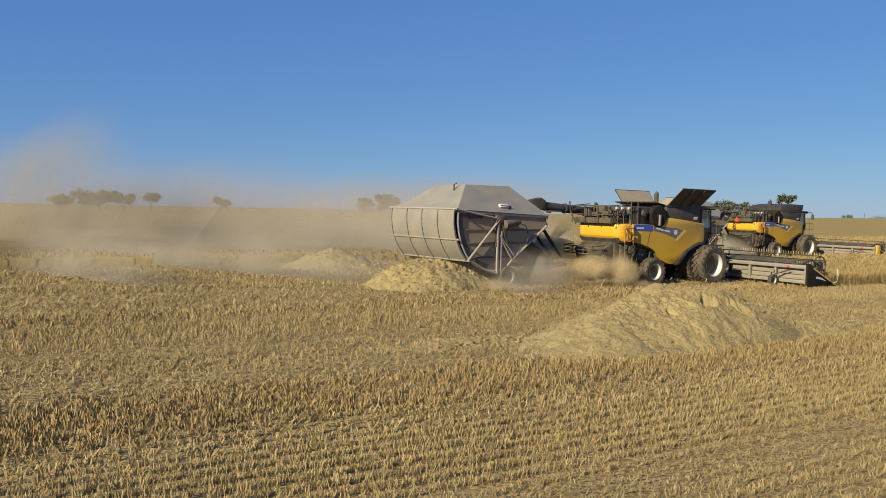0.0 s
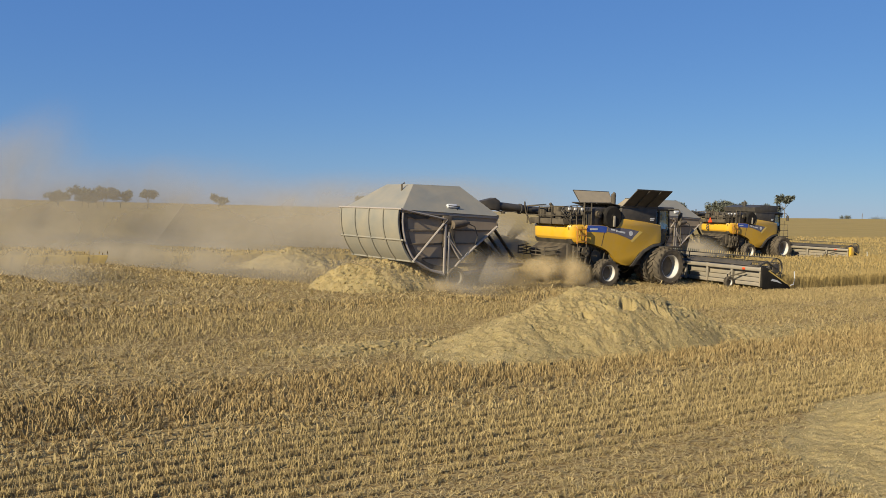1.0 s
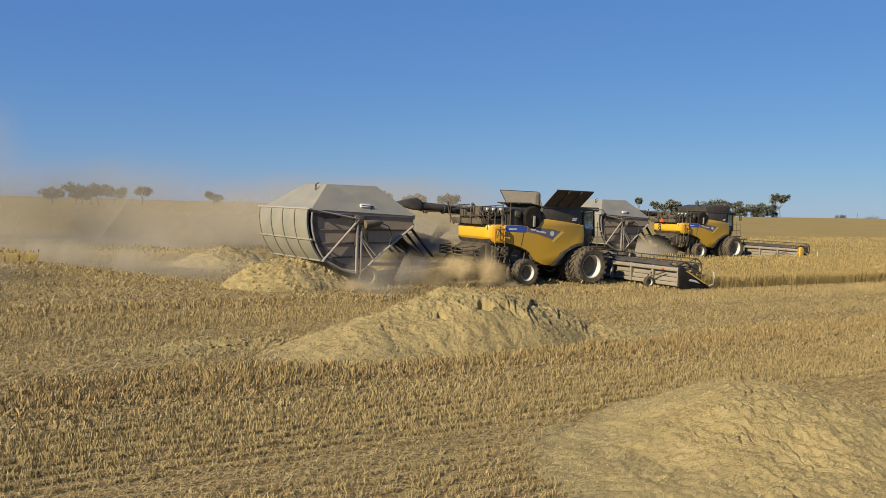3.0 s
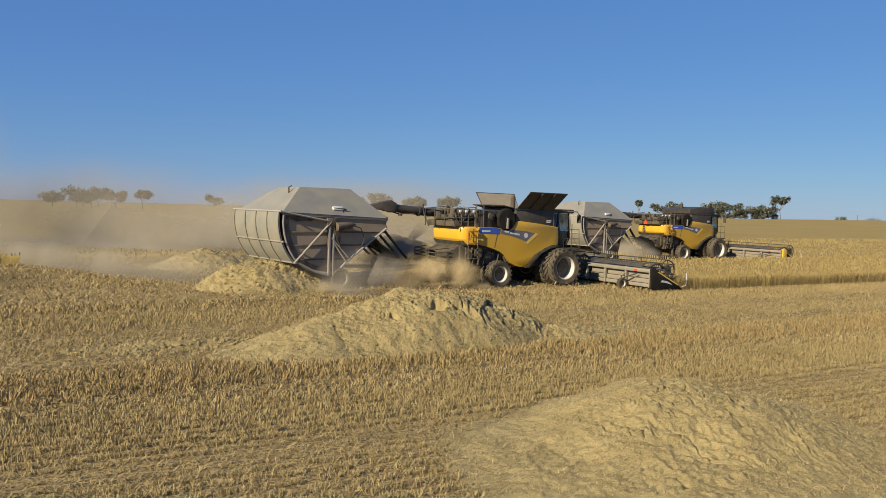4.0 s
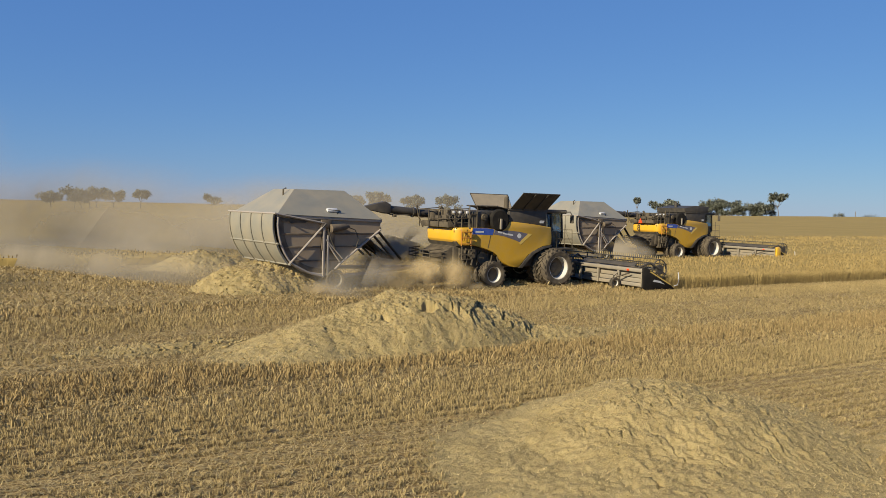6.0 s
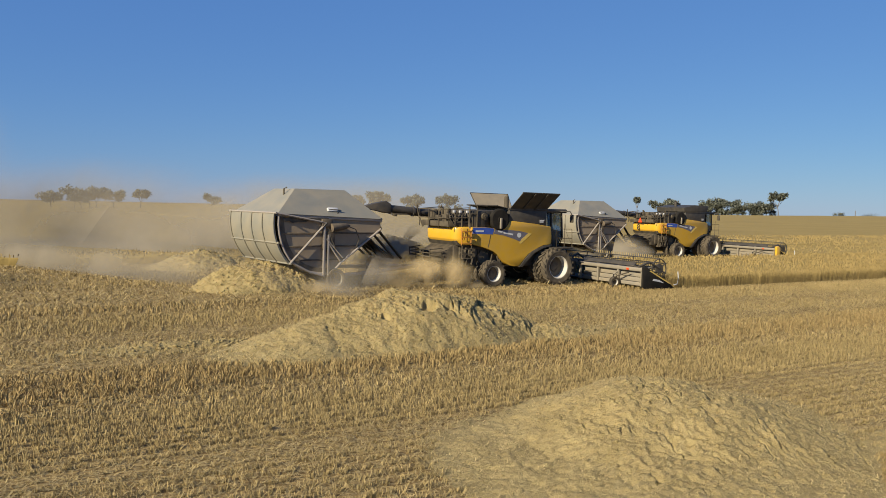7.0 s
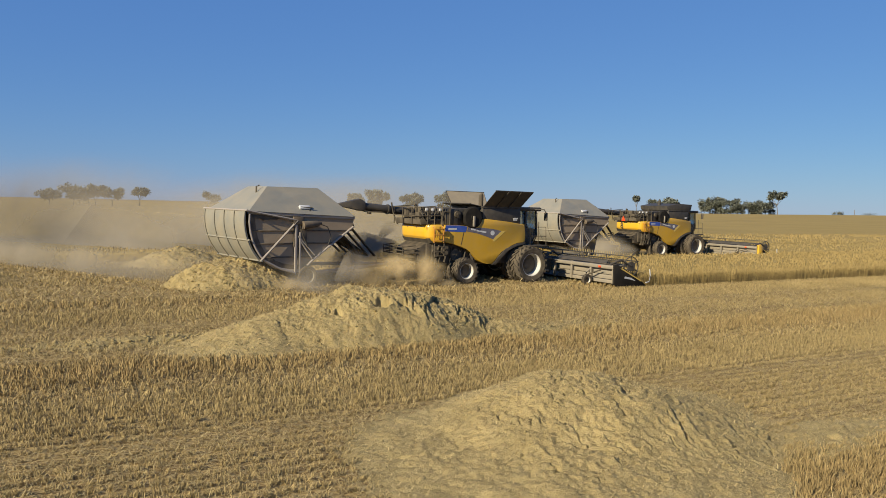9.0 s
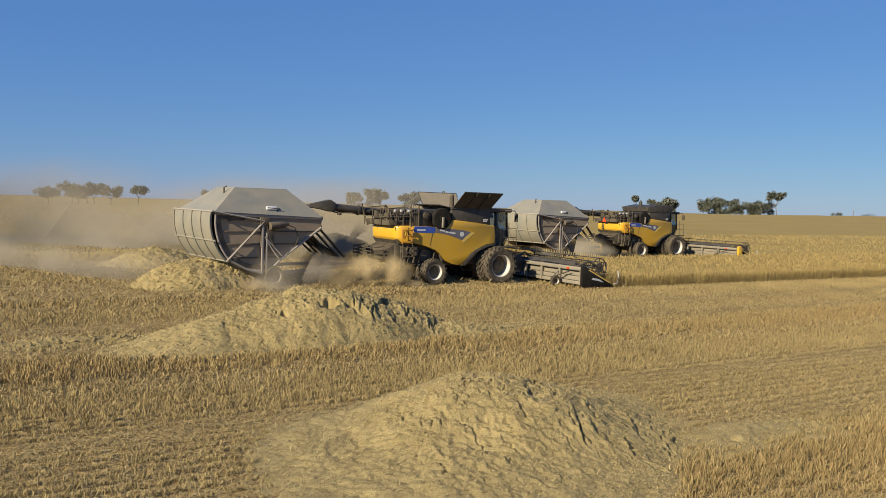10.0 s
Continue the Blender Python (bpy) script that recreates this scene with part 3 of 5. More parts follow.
def build_heap_flakes():
    """Loose flakes and straws on the faces of the heaps."""
    r = np.random.default_rng(77)
    Vs, Qs, k = [], [], 0
    for (X, Y, Z, rho), n, L, w in zip(heap_grids, (78000, 36000, 9000, 3000, 5000, 4500, 3000), (0.04, 0.06, 0.10, 0.13, 0.05, 0.07, 0.09), (0.009, 0.014, 0.026, 0.03, 0.008, 0.012, 0.015)):
        near = np.flatnonzero((rho < 1.05).ravel())
        pick = r.choice(near, n)
        P = np.stack([X.ravel()[pick], Y.ravel()[pick], Z.ravel()[pick] + 0.004], 1)
        P[:, :2] += r.normal(0, 0.03, (n, 2))
        a, ln = r.random(n) * 2 * np.pi, L * (0.3 + r.random(n))
        tip = np.stack([np.cos(a) * ln, np.sin(a) * ln, r.normal(0.16, 0.3, n) * ln], 1)
        V, Q = blades(P, tip, w * (0.5 + r.random(n)), a + np.pi / 2)
        Vs.append(V); Qs.append(Q + k); k += len(V)
    tagged(bulk("chaff_flakes", np.concatenate(Vs), np.concatenate(Qs), CHAFF_BIT), "loose pale straw flakes over the chaff heaps", "chaff", kind="stuff")


build_heap_flakes()

# ---- standing wheat ----
CROP_H = 0.55


def standing(x, y):
    """Whether the wheat still stands at a place ahead / left of the near harvester."""
    near = (y > -6.1) & (y < 8.1) & (x > 4.4)
    far = (y >= 8.1) & (y < 20.7) & (x > 32.7)
    beyond = np.where(x < 16.5, y > 15.3, y > 20.7)
    return near | far | beyond


def build_wheat():
    r = np.random.default_rng(5)
    Vs, Qs, k = [], [], 0
    # stems and heads close to the cut edge, thinning with distance
    for x0, x1, y0, y1, d, w in ((3, 60, -6.2, -5.4, 330, 0.018), (4.3, 5.4, -6.0, 6.0, 200, 0.018), (3, 45, -5.4, -2.5, 56, 0.022), (4, 80, -2.5, 8.2, 22, 0.04), (20, 120, -6.2, 45, 4, 0.08), (-60, 16.5, 15.2, 21, 16, 0.05), (80, 160, -6.2, 10, 14, 0.06)):
        n = int((x1 - x0) * (y1 - y0) * d)
        xs, ys = x0 + (x1 - x0) * r.random(n), y0 + (y1 - y0) * r.random(n)
        ok = standing(xs, ys)
        P2 = along(xs[ok], ys[ok])
        P2 = P2[in_sight(P2)]
        m = len(P2)
        h = CROP_H * (0.78 + 0.4 * r.random(m))
        base = np.concatenate([P2, fall(P2[:, 0], P2[:, 1])[:, None]], 1)
        lean = r.normal(0, 0.16, (m, 2))
        tip = np.concatenate([lean * h[:, None], h[:, None]], 1)
        spin = r.random(m) * np.pi
        V, Q = blades(base, tip, np.full(m, w * 0.55), spin)
        Vs.append(V); Qs.append(Q + k); k += len(V)
        head = np.concatenate([lean * 0.12 + r.normal(0, 0.03, (m, 2)), np.full((m, 1), 0.11)], 1)
        V, Q = blades(base + tip * 0.93, head, np.full(m, w * 1.0), spin)
        Vs.append(V); Qs.append(Q + k); k += len(V)
    tagged(bulk("wheat_stalks", np.concatenate(Vs), np.concatenate(Qs), WHEAT), "ripe golden wheat standing along the cut edge", "wheat", kind="stuff")


build_wheat()


def build_wheat_canopy():
    """The closed top of the standing wheat, out to the horizon, with a skirt down to the ground."""
    r = np.random.default_rng(15)
    def sheet(x0, x1, y0, y1, nx, ny, rough, spread=False):
        gx = x0 + (x1 - x0) * np.linspace(0, 1, nx) ** (2.6 if spread else 1)
        gy = y0 + (y1 - y0) * np.linspace(0, 1, ny) ** (2.6 if spread else 1)
        A, B = np.meshgrid(gx, gy, indexing="ij")
        P = along(A.ravel(), B.ravel())
        Z = fall(P[:, 0], P[:, 1]) + CROP_H - 0.07 + rough * r.normal(0, 1, P.shape[0])
        edge = ((A == x0) | (B == y0)).ravel()
        Z[edge] = fall(P[edge, 0], P[edge, 1])
        idx = np.arange(nx * ny).reshape(nx, ny)
        q = np.stack([idx[:-1, :-1], idx[1:, :-1], idx[1:, 1:], idx[:-1, 1:]], -1).reshape(-1, 4)
        return np.concatenate([P, Z[:, None]], 1), q
    Vs, Qs, k = [], [], 0
    for args in ((5.3, 150, -5.45, 8.1, 320, 36, 0.05), (33.0, 150, 8.1, 20.8, 180, 24, 0.06), (150, 3200, -5.45, 20.8, 90, 12, 0.07, True),
                 (16.5, 3200, 20.8, 3500, 150, 150, 0.08, True), (-900, 16.5, 15.5, 3500, 120, 120, 0.08, False)):
        if args[0] == -900:
            nx, ny = 120, 120
            gx = 16.5 - 1500 * np.linspace(0, 1, nx) ** 2.4
            gy = 15.5 + 3400 * np.linspace(0, 1, ny) ** 2.6
            A, B = np.meshgrid(gx, gy, indexing="ij")
            P = along(A.ravel(), B.ravel())
            Z = fall(P[:, 0], P[:, 1]) + CROP_H - 0.07 + 0.07 * r.normal(0, 1, P.shape[0])
            Z[(B == gy[0]).ravel()] -= CROP_H
            idx = np.arange(nx * ny).reshape(nx, ny)
            V, q = np.concatenate([P, Z[:, None]], 1), np.stack([idx[:-1, :-1], idx[:-1, 1:], idx[1:, 1:], idx[1:, :-1]], -1).reshape(-1, 4)
        else:
            V, q = sheet(*args)
        Vs.append(V); Qs.append(q + k); k += len(V)
    tagged(bulk("wheat_field", np.concatenate(Vs), np.concatenate(Qs), WHEAT_FIELD), "standing ripe wheat field reaching the horizon", "wheat field", kind="stuff")


WHEAT_FIELD = material("ripe_wheat_field", (0.2901, 0.2109, 0.074), 0.8, spread=0.18, scale=0.05, fine=3.0, bump=1.0)
build_wheat_canopy()


# ---- trees ----
def build_tree(height, spread, seed, place, trunks=1, low=0.35, label=""):
    """A gum tree: leaning trunk, forked limbs and separate flat clumps of leaves with gaps."""
    r = random.Random(seed)
    tree = new("gum_tree")
    tree.location = (*place, float(fall(*map(np.array, place))) - (0.3 if low > 0.39 else 1.2))
    bm = bmesh.new()
    tips = []
    for k in range(trunks):
        lean = Vector((r.uniform(-0.15, 0.15), r.uniform(-0.1, 0.1), 1))
        base = Vector((r.uniform(-1, 1) * spread * 0.3 * (trunks > 1), 0, 0))
        fork = base + lean * height * r.uniform(0.32, 0.45)
        rad = height * 0.022
        tube(bm, [base, base + lean * height * 0.2 + Vector((0.1, 0, 0)), fork], [rad, rad * 0.8, rad * 0.65], 7)
        for j in range(5):
            a = 2 * math.pi * (j + r.random()) / 5
            out = Vector((math.cos(a), math.sin(a), 0)) * spread * r.uniform(0.25, 0.5)
            top = fork + out + Vector((0, 0, height * r.uniform(0.22, 0.55)))
            top.z = min(top.z, height * 0.95)
            if low > 0.4:
                top.z = height * r.uniform(0.76, 0.93)
            mid = fork.lerp(top, 0.5) + Vector((r.uniform(-0.3, 0.3), 0, -0.04 * height))
            tube(bm, [fork, mid, top], [rad * 0.5, rad * 0.33, rad * 0.15], 6)
            tips += [top, mid.lerp(top, 0.6) + Vector((r.uniform(-1, 1), r.uniform(-1, 1), 0.3)) * spread * 0.12]
    if low < 0.3:                                    # skirts of foliage down to the wheat
        for _ in range(5):
            tips.append(Vector((r.uniform(-0.5, 0.5) * spread, r.uniform(-0.3, 0.3) * spread, height * r.uniform(0.15, 0.5))))
    part("trunk", bm, BARK, tree)
    g = np.random.default_rng(seed)
    C, R = [], []
    for t in tips:
        for _ in range(3):
            C.append(np.array(t) + g.normal(0, 1, 3) * spread * np.array((0.09, 0.09, 0.05)))
            R.append(spread * g.uniform(0.12, 0.21))
    C, R = np.array(C), np.array(R)
    C[:, 2] = np.maximum(C[:, 2], height * low)
    n = 46 if low > 0.4 else 80
    D = g.normal(0, 1, (len(C), n, 3))
    D /= np.linalg.norm(D, axis=2, keepdims=True)
    P = (C[:, None] + D * (R[:, None, None] * g.random((len(C), n, 1)) ** 0.4) * np.array((1, 1, 0.62 if low > 0.4 else 0.85))).reshape(-1, 3)
    m = len(P)
    L = height * 0.068 * (0.5 + g.random(m))
    d = g.normal(0, 1, (m, 3)); d /= np.linalg.norm(d, axis=1, keepdims=True)
    V, Q = blades(P, d * L[:, None], L * 0.7, g.random(m) * np.pi)
    crown = bulk("crown", V, Q, LEAF)
    crown.parent = tree
    tagged(tree, label or "distant grey-green gum tree on the horizon", "tree", "gum trees along the horizon")
    return tree


def far_place(bearing, dist):
    return (6.0 + dist * math.sin(radians(bearing)), dist * math.cos(radians(bearing)))


# bearing clockwise from +y, distance, height, spread, trunks, lowest leaves
for i, (b, dist, hh, sp, tr, lo, lab) in enumerate((
        (13.8, 880, 23.5, 16, 1, 0.55, "tall umbrella-shaped gum tree with a bare trunk"), (9.5, 900, 17.5, 20, 2, 0.2, ""), (10.4, 890, 18.0, 20, 2, 0.15, ""),
        (11.45, 880, 11.5, 15, 2, 0.2, ""), (12.15, 885, 15.5, 17, 2, 0.2, ""), (12.85, 890, 13.5, 16, 2, 0.2, ""), (13.4, 900, 7.0, 8, 1, 0.2, ""), (6.0, 900, 15.5, 12, 1, 0.3, ""), (6.6, 900, 18.0, 17, 2, 0.2, ""),
        (4.62, 890, 19, 6, 1, 0.55, "thin tall gum tree with a small crown"), (17.4, 900, 4.6, 10, 1, 0.1, "low dark bush on the horizon"), (19.21, 920, 3.2, 12, 1, 0.1, "low dark bush on the horizon"),
        (-35.6, 620, 13.5, 13, 2, 0.32, ""), (-33.9, 640, 15, 17, 2, 0.32, ""), (-32.9, 650, 16.5, 17, 2, 0.34, ""), (-31.8, 660, 15.5, 16, 1, 0.35, ""), (-30.1, 660, 17, 12, 1, 0.4, ""), (-25.4, 700, 14, 14, 1, 0.3, ""),
        (-15.2, 700, 15, 12, 2, 0.25, ""), (-13.8, 720, 18.5, 16, 2, 0.25, ""), (-11.4, 700, 15.5, 12, 2, 0.25, ""), (-8.7, 740, 15, 17, 2, 0.2, ""))):
    build_tree(hh, sp, 100 + i, far_place(b, dist), tr, lo, lab)

tube_bm = tube(bmesh.new(), [(0, 0, 0), (0, 0, 6.5)], [0.35, 0.25], 8)
mast = new("mast", finish("mast", tube_bm, BARK))
mast.location = (*far_place(18.35, 870), float(fall(*far_place(18.35, 870))) - 0.6)
tagged(mast, "thin far post above the wheat horizon", "post")


# ---- wheels ----
def build_wheel(parent, name, x, y, r, width, rim_r, lugs, side=-1, rim_mat=None, label="", lug_depth=0.045):
    """A tractor wheel on an axle along y; side is the side (-1 right, 1 left) that its dish faces."""
    wheel = new(name)
    wheel.parent = parent
    wheel.matrix_basis = pose(x, y, r)
    if label:
        tagged(wheel, label)
    w = width / 2
    b = r - lug_depth
    prof = [(rim_r, -w * 0.78), (rim_r * 1.08, -w * 0.9), (b * 0.9, -w), (b * 0.97, -w * 0.93), (b, -w * 0.75), (b, w * 0.75), (b * 0.97, w * 0.93), (b * 0.9, w), (rim_r * 1.08, w * 0.9), (rim_r, w * 0.78)]
    tyre = bmesh.new()
    lathe(tyre, prof, 40)
    body = list(tyre.verts)
    for k in range(lugs):
        for s in (-1, 1):
            a = 2 * math.pi * (k + (0.5 if s > 0 else 0)) / lugs
            vs = []
            for yy, aa in ((0.02, 0.0), (w * 0.98, 0.55)):
                for da in (-0.07, 0.07):
                    for rr in (b - 0.03, r if yy < w * 0.5 else r - 0.015):
                        t = a + aa * 6.0 / lugs * 1.6 + da * 20 / lugs * 0.9
                        vs.append(tyre.verts.new((rr * math.cos(t), s * yy, rr * math.sin(t))))
            tyre.edges.new((vs[0], body[(k * 2 + 5) % len(body)]))
            i = vs
            for f in ((0, 1, 3, 2), (4, 6, 7, 5), (0, 4, 5, 1), (2, 3, 7, 6), (1, 5, 7, 3), (0, 2, 6, 4)):
                tyre.faces.new([i[j] for j in f])
    part("tyre", tyre, RUBBER, wheel, smooth=30)
    rim = bmesh.new()
    d = side
    rp = [(rim_r + 0.012, d * w * 0.82), (rim_r * 0.975, d * w * 0.80), (rim_r * 0.92, d * w * 0.5), (rim_r * 0.90, -d * w * 0.30),
          (rim_r * 0.86, -d * w * 0.45), (rim_r * 0.93, -d * w * 0.8), (rim_r + 0.012, -d * w * 0.82)]
    lathe(rim, rp, 36)
    disc = bmesh.new()
    lathe(disc, [(rim_r * 0.905, -d * w * 0.30), (rim_r * 0.6, -d * w * 0.22), (rim_r * 0.45, -d * w * 0.26), (rim_r * 0.42, -d * w * 0.10), (rim_r * 0.16, -d * w * 0.06), (0.01, -d * w * 0.06), (0.01, -d * w * 0.42), (rim_r * 0.905, -d * w * 0.42)], 36)
    for k in range(10):
        a = 2 * math.pi * k / 10
        lathe(disc, [(0.018, -d * w * 0.1), (0.018, d * w * 0.0), (0.002, d * w * 0.0)], 6, (rim_r * 0.29 * math.cos(a), 0, rim_r * 0.29 * math.sin(a)), closed=False)
    part("rim", rim, rim_mat or RIM, wheel)
    part("wheel_disc", disc, DISC, wheel, "dark grey-brown wheel disc")
    return wheel


# ---- harvester: x ahead of the front axle, y to its left, z up ----
PANEL = [(-5.10, 3.07), (-5.13, 2.17), (-4.60, 2.10), (-4.07, 2.00), (-3.72, 1.86), (-3.46, 1.68), (-3.26, 1.46), (-3.08, 1.26), (-2.90, 1.14), (-2.71, 1.08), (-2.40, 1.02), (-2.09, 1.00),
         (-1.92, 1.16), (-1.73, 1.42), (-1.50, 1.66), (-1.25, 1.85), (-0.90, 2.03), (-0.50, 2.13), (-0.11, 2.17), (0.04, 2.20), (0.06, 2.60), (-0.02, 3.12), (-1.20, 3.28), (-2.68, 3.42),
         (-2.82, 3.32), (-2.92, 3.12), (-3.08, 2.98), (-3.30, 2.93), (-3.60, 3.00), (-4.2, 3.06)]


def build_harvester():
    hv = new("combine_harvester")
    bm = bmesh.new()
    box(bm, -5.6, 0.3, -1.35, 1.35, 1.0, 3.0, 0.05)
    box(bm, -5.9, -5.3, -1.25, 1.25, 1.25, 2.12, 0.08)
    box(bm, -1.0, 0.4, -0.9, 0.9, 0.75, 1.4, 0.05)
    part("chassis", bm, DARK_STEEL, hv)
    for s, nm in ((-1, "side_panel"), (1, "side_panel")):
        bm = prism(bmesh.new(), PANEL, s * 1.38, s * 1.66, 0.05)
        panel = part(nm, bm, YELLOW_PANEL, hv, "darker yellow side panel")
        if s < 0:
            face = -1.668
            bm = prism(bmesh.new(), [(-5.02, 3.05), (-5.06, 2.74), (-3.80, 2.70), (-3.72, 2.99), (-4.2, 3.05)], face, face + 0.006)
            part("blue_decal", bm, BLUE, panel, "blue painted band")
            bm = prism(bmesh.new(), [(-3.66, 2.97), (-3.74, 2.74), (-3.1, 2.64), (-2.45, 2.46), (-2.05, 2.32), (-1.5, 2.76), (-2.1, 2.88), (-2.9, 2.94), (-3.35, 2.92)], face, face + 0.006)
            part("grey_decal", bm, GREY_DECAL, panel, "grey-blue painted swoosh")
            bm = prism(bmesh.new(), [(-2.12, 2.28), (-2.0, 2.20), (-1.30, 2.74), (-1.52, 2.79), (-1.94, 2.46)], face - 0.003, face + 0.003)
            part("chevron", bm, GOLD, panel, "pale yellow chevron")
            for x, z, w in ((-3.48, 2.80, 0.28), (-3.14, 2.70, 0.62), (-4.86, 2.82, 0.5)):
                m = Matrix.Rotation(radians(0 if x < -4 else 9), 4, "Y")
                part("letter_bar", box(bmesh.new(), x, x + w, face - 0.006, face + 0.002, z, z + 0.085, 0, m), LETTER, panel, "pale lettering bar")
            bm = lathe(bmesh.new(), [(0.001, 0), (0.13, 0), (0.13, 0.006), (0.001, 0.006)], 20, (-2.12, face - 0.006, 2.66), closed=False)
            part("emblem", bm, LETTER, panel, "round pale emblem")
            bm = prism(bmesh.new(), [(-3.86, 3.02), (-3.83, 3.02), (-4.06, 2.02), (-4.09, 2.03)], face + 0.001, face + 0.01)
            part("panel_gap", bm, BLACK, panel, "dark seam between panels")
            bm = prism(bmesh.new(), [(-2.12, 0.97), (-1.92, 1.13), (-1.73, 1.39), (-1.25, 1.82), (-0.50, 2.10), (0.04, 2.16), (0.04, 2.06), (-0.5, 1.98), (-1.1, 1.72), (-1.6, 1.26), (-1.86, 0.97)], -1.70, -1.30, 0.01)
            part("wheel_arch", bm, BLACK, hv, "black wheel arch liner")
        else:
            bm = prism(bmesh.new(), [(-2.12, 0.97), (-1.92, 1.13), (-1.73, 1.39), (-1.25, 1.82), (-0.50, 2.10), (0.04, 2.16), (0.04, 2.06), (-0.5, 1.98), (-1.1, 1.72), (-1.6, 1.26), (-1.86, 0.97)], 1.30, 1.70, 0.01)
            part("wheel_arch", bm, BLACK, hv, "black wheel arch liner")
    # tail hood, rounded in plan and in height
    bm = bmesh.new()
    rings = []
    for z, xr, inset in ((2.15, -5.62, 0.06), (2.165, -5.70, 0.02), (2.19, -5.76, 0.0), (2.23, -5.82, 0.0), (2.42, -6.00, 0.0), (2.46, -6.02, 0.0), (2.93, -6.05, 0.0), (2.99, -6.04, 0.0), (3.04, -6.02, 0.015), (3.065, -5.97, 0.05), (3.075, -5.87, 0.12)):
        w = 1.62 - inset
        right = [(-5.15, -w), (xr + 0.5, -w)] + [(xr + 0.5 - 0.5 * math.sin(radians(q)), -w + 0.5 * (1 - math.cos(radians(q)))) for q in (20, 40, 60, 80)] + [(xr, -w + 0.55)]
        rings.append([bm.verts.new((x, y, z)) for x, y in right + [(x, -y) for x, y in right[::-1]]])
    for p, q in zip(rings, rings[1:]):
        for k in range(len(p)):
            bm.faces.new((p[k], p[(k + 1) % len(p)], q[(k + 1) % len(p)], q[k]))
    bm.faces.new(rings[0]); bm.faces.new(rings[-1][::-1])
    hood = part("tail_hood", bm, YELLOW, hv, "bright yellow rear hood")
    bm = bmesh.new()
    for dx in (-0.05, 0.05):
        prism(bm, [(-5.58 + dx, 2.42), (-5.52 + dx * 1.6, 2.80), (-5.58 + dx * 2.4, 2.78), (-5.62 + dx * 1.4, 2.5)], -1.632, -1.622)
    part("leaf_emblem", bm, GOLD, hood, "pale leaf-shaped mark")
    part("hood_seam", box(bmesh.new(), -5.36, -5.33, -1.628, -1.61, 2.3, 2.98), BLACK, hood)
    bm = prism(bmesh.new(), [(-5.93, 2.36), (-5.78, 2.12), (-5.2, 2.07), (-5.2, 2.14), (-5.7, 2.18), (-5.84, 2.37)], -1.45, 1.45, 0.015)
    part("bumper", bm, BLACK, hood, "black lower rear edge")
    # grain tank
    bm = box(bmesh.new(), -2.74, -0.28, -1.60, 1.60, 3.10, 4.05, 0.04)
    box(bm, -2.80, -0.22, -1.64, 1.64, 3.99, 4.07, 0.015)
    tank = part("grain_tank", bm, TANK, hv, "black grain tank")
    for z, w in ((3.42, 0.3), (3.34, 0.25)):
        part("letter_bar", box(bmesh.new(), -0.75, -0.75 + w, -1.612, -1.598, z, z + 0.06), LETTER, tank, "small pale lettering bar")
    flaps = (([(-2.72, -1.6, 4.07), (-0.30, -1.6, 4.07), (-0.02, -2.35, 4.88), (-2.45, -2.35, 4.90)], (0, -1, -0.9)),
             ([(-2.72, 1.6, 4.07), (-0.30, 1.6, 4.07), (-0.15, 2.3, 4.86), (-2.75, 2.3, 4.88)], (0, 1, -0.9)),
             ([(-2.72, -1.55, 4.07), (-2.72, 1.55, 4.07), (-3.45, 1.5, 4.2), (-3.45, -1.5, 4.2)], (-1, 0, -0.9)),
             ([(-0.30, -1.55, 4.07), (-0.30, 1.55, 4.07), (0.1, 1.2, 4.5), (0.1, -1.2, 4.5)], (1, 0, -0.9)))
    for q, nrm in flaps:
        bm = plate(bmesh.new(), q, 0.035, nrm)
        a, b, c, d = [Vector(p) for p in q]
        for t in (0.33, 0.66):
            tube(bm, [a.lerp(b, t) + Vector(nrm) * 0.05, d.lerp(c, t) + Vector(nrm) * 0.05], 0.025, 6)
        tube(bm, [d, c], 0.03, 6)
        flap = part("tank_flap", bm, TANK, tank, "raised black grain tank flap")
        off = Vector(nrm).normalized() * -0.012
        mid = (a + b + c + d) / 4
        bm = plate(bmesh.new(), [p.lerp(mid, 0.03) + off for p in (a, b, c, d)], 0.008, nrm)
        part("flap_lining", bm, FLAP_INSIDE, flap, "dusty tan lining")
    bm = tube(bmesh.new(), [(-1.7, 0.2, 3.9), (-1.7, 0.2, 4.66), (-1.68, 0.15, 4.78)], [0.13, 0.13, 0.06], 12)
    part("filling_auger", bm, DARK_STEEL, tank, "dark filling auger head")
    # engine deck
    bm = box(bmesh.new(), -5.05, -2.80, -1.40, 1.5, 2.98, 3.95, 0.08)
    box(bm, -4.95, -4.2, -1.55, -1.3, 3.05, 3.9, 0.05)
    part("engine_housing", bm, BLACK, hv, "black engine housing")
    bm = lathe(bmesh.new(), [(0.05, 0.0), (0.50, 0.0), (0.57, 0.05), (0.57, 0.22), (0.05, 0.22)], 36, (-3.38, -1.72, 3.47))
    lathe(bm, [(0.05, -0.02), (0.14, -0.02), (0.16, 0.02), (0.05, 0.02)], 16, (-3.38, -1.72, 3.47))
    part("air_screen", bm, SOOT, hv, "round black rotary air screen")
    bm = box(bmesh.new(), -3.42, -3.30, -1.80, -1.70, 3.0, 3.55, 0.02)
    part("suction_duct", bm, STEEL, hv, "grey vertical duct")
    bm = lathe(bmesh.new(), [(0.05, 0), (0.17, 0), (0.17, 0.5), (0.05, 0.5)], 20, (-4.30, -1.66, 3.62))
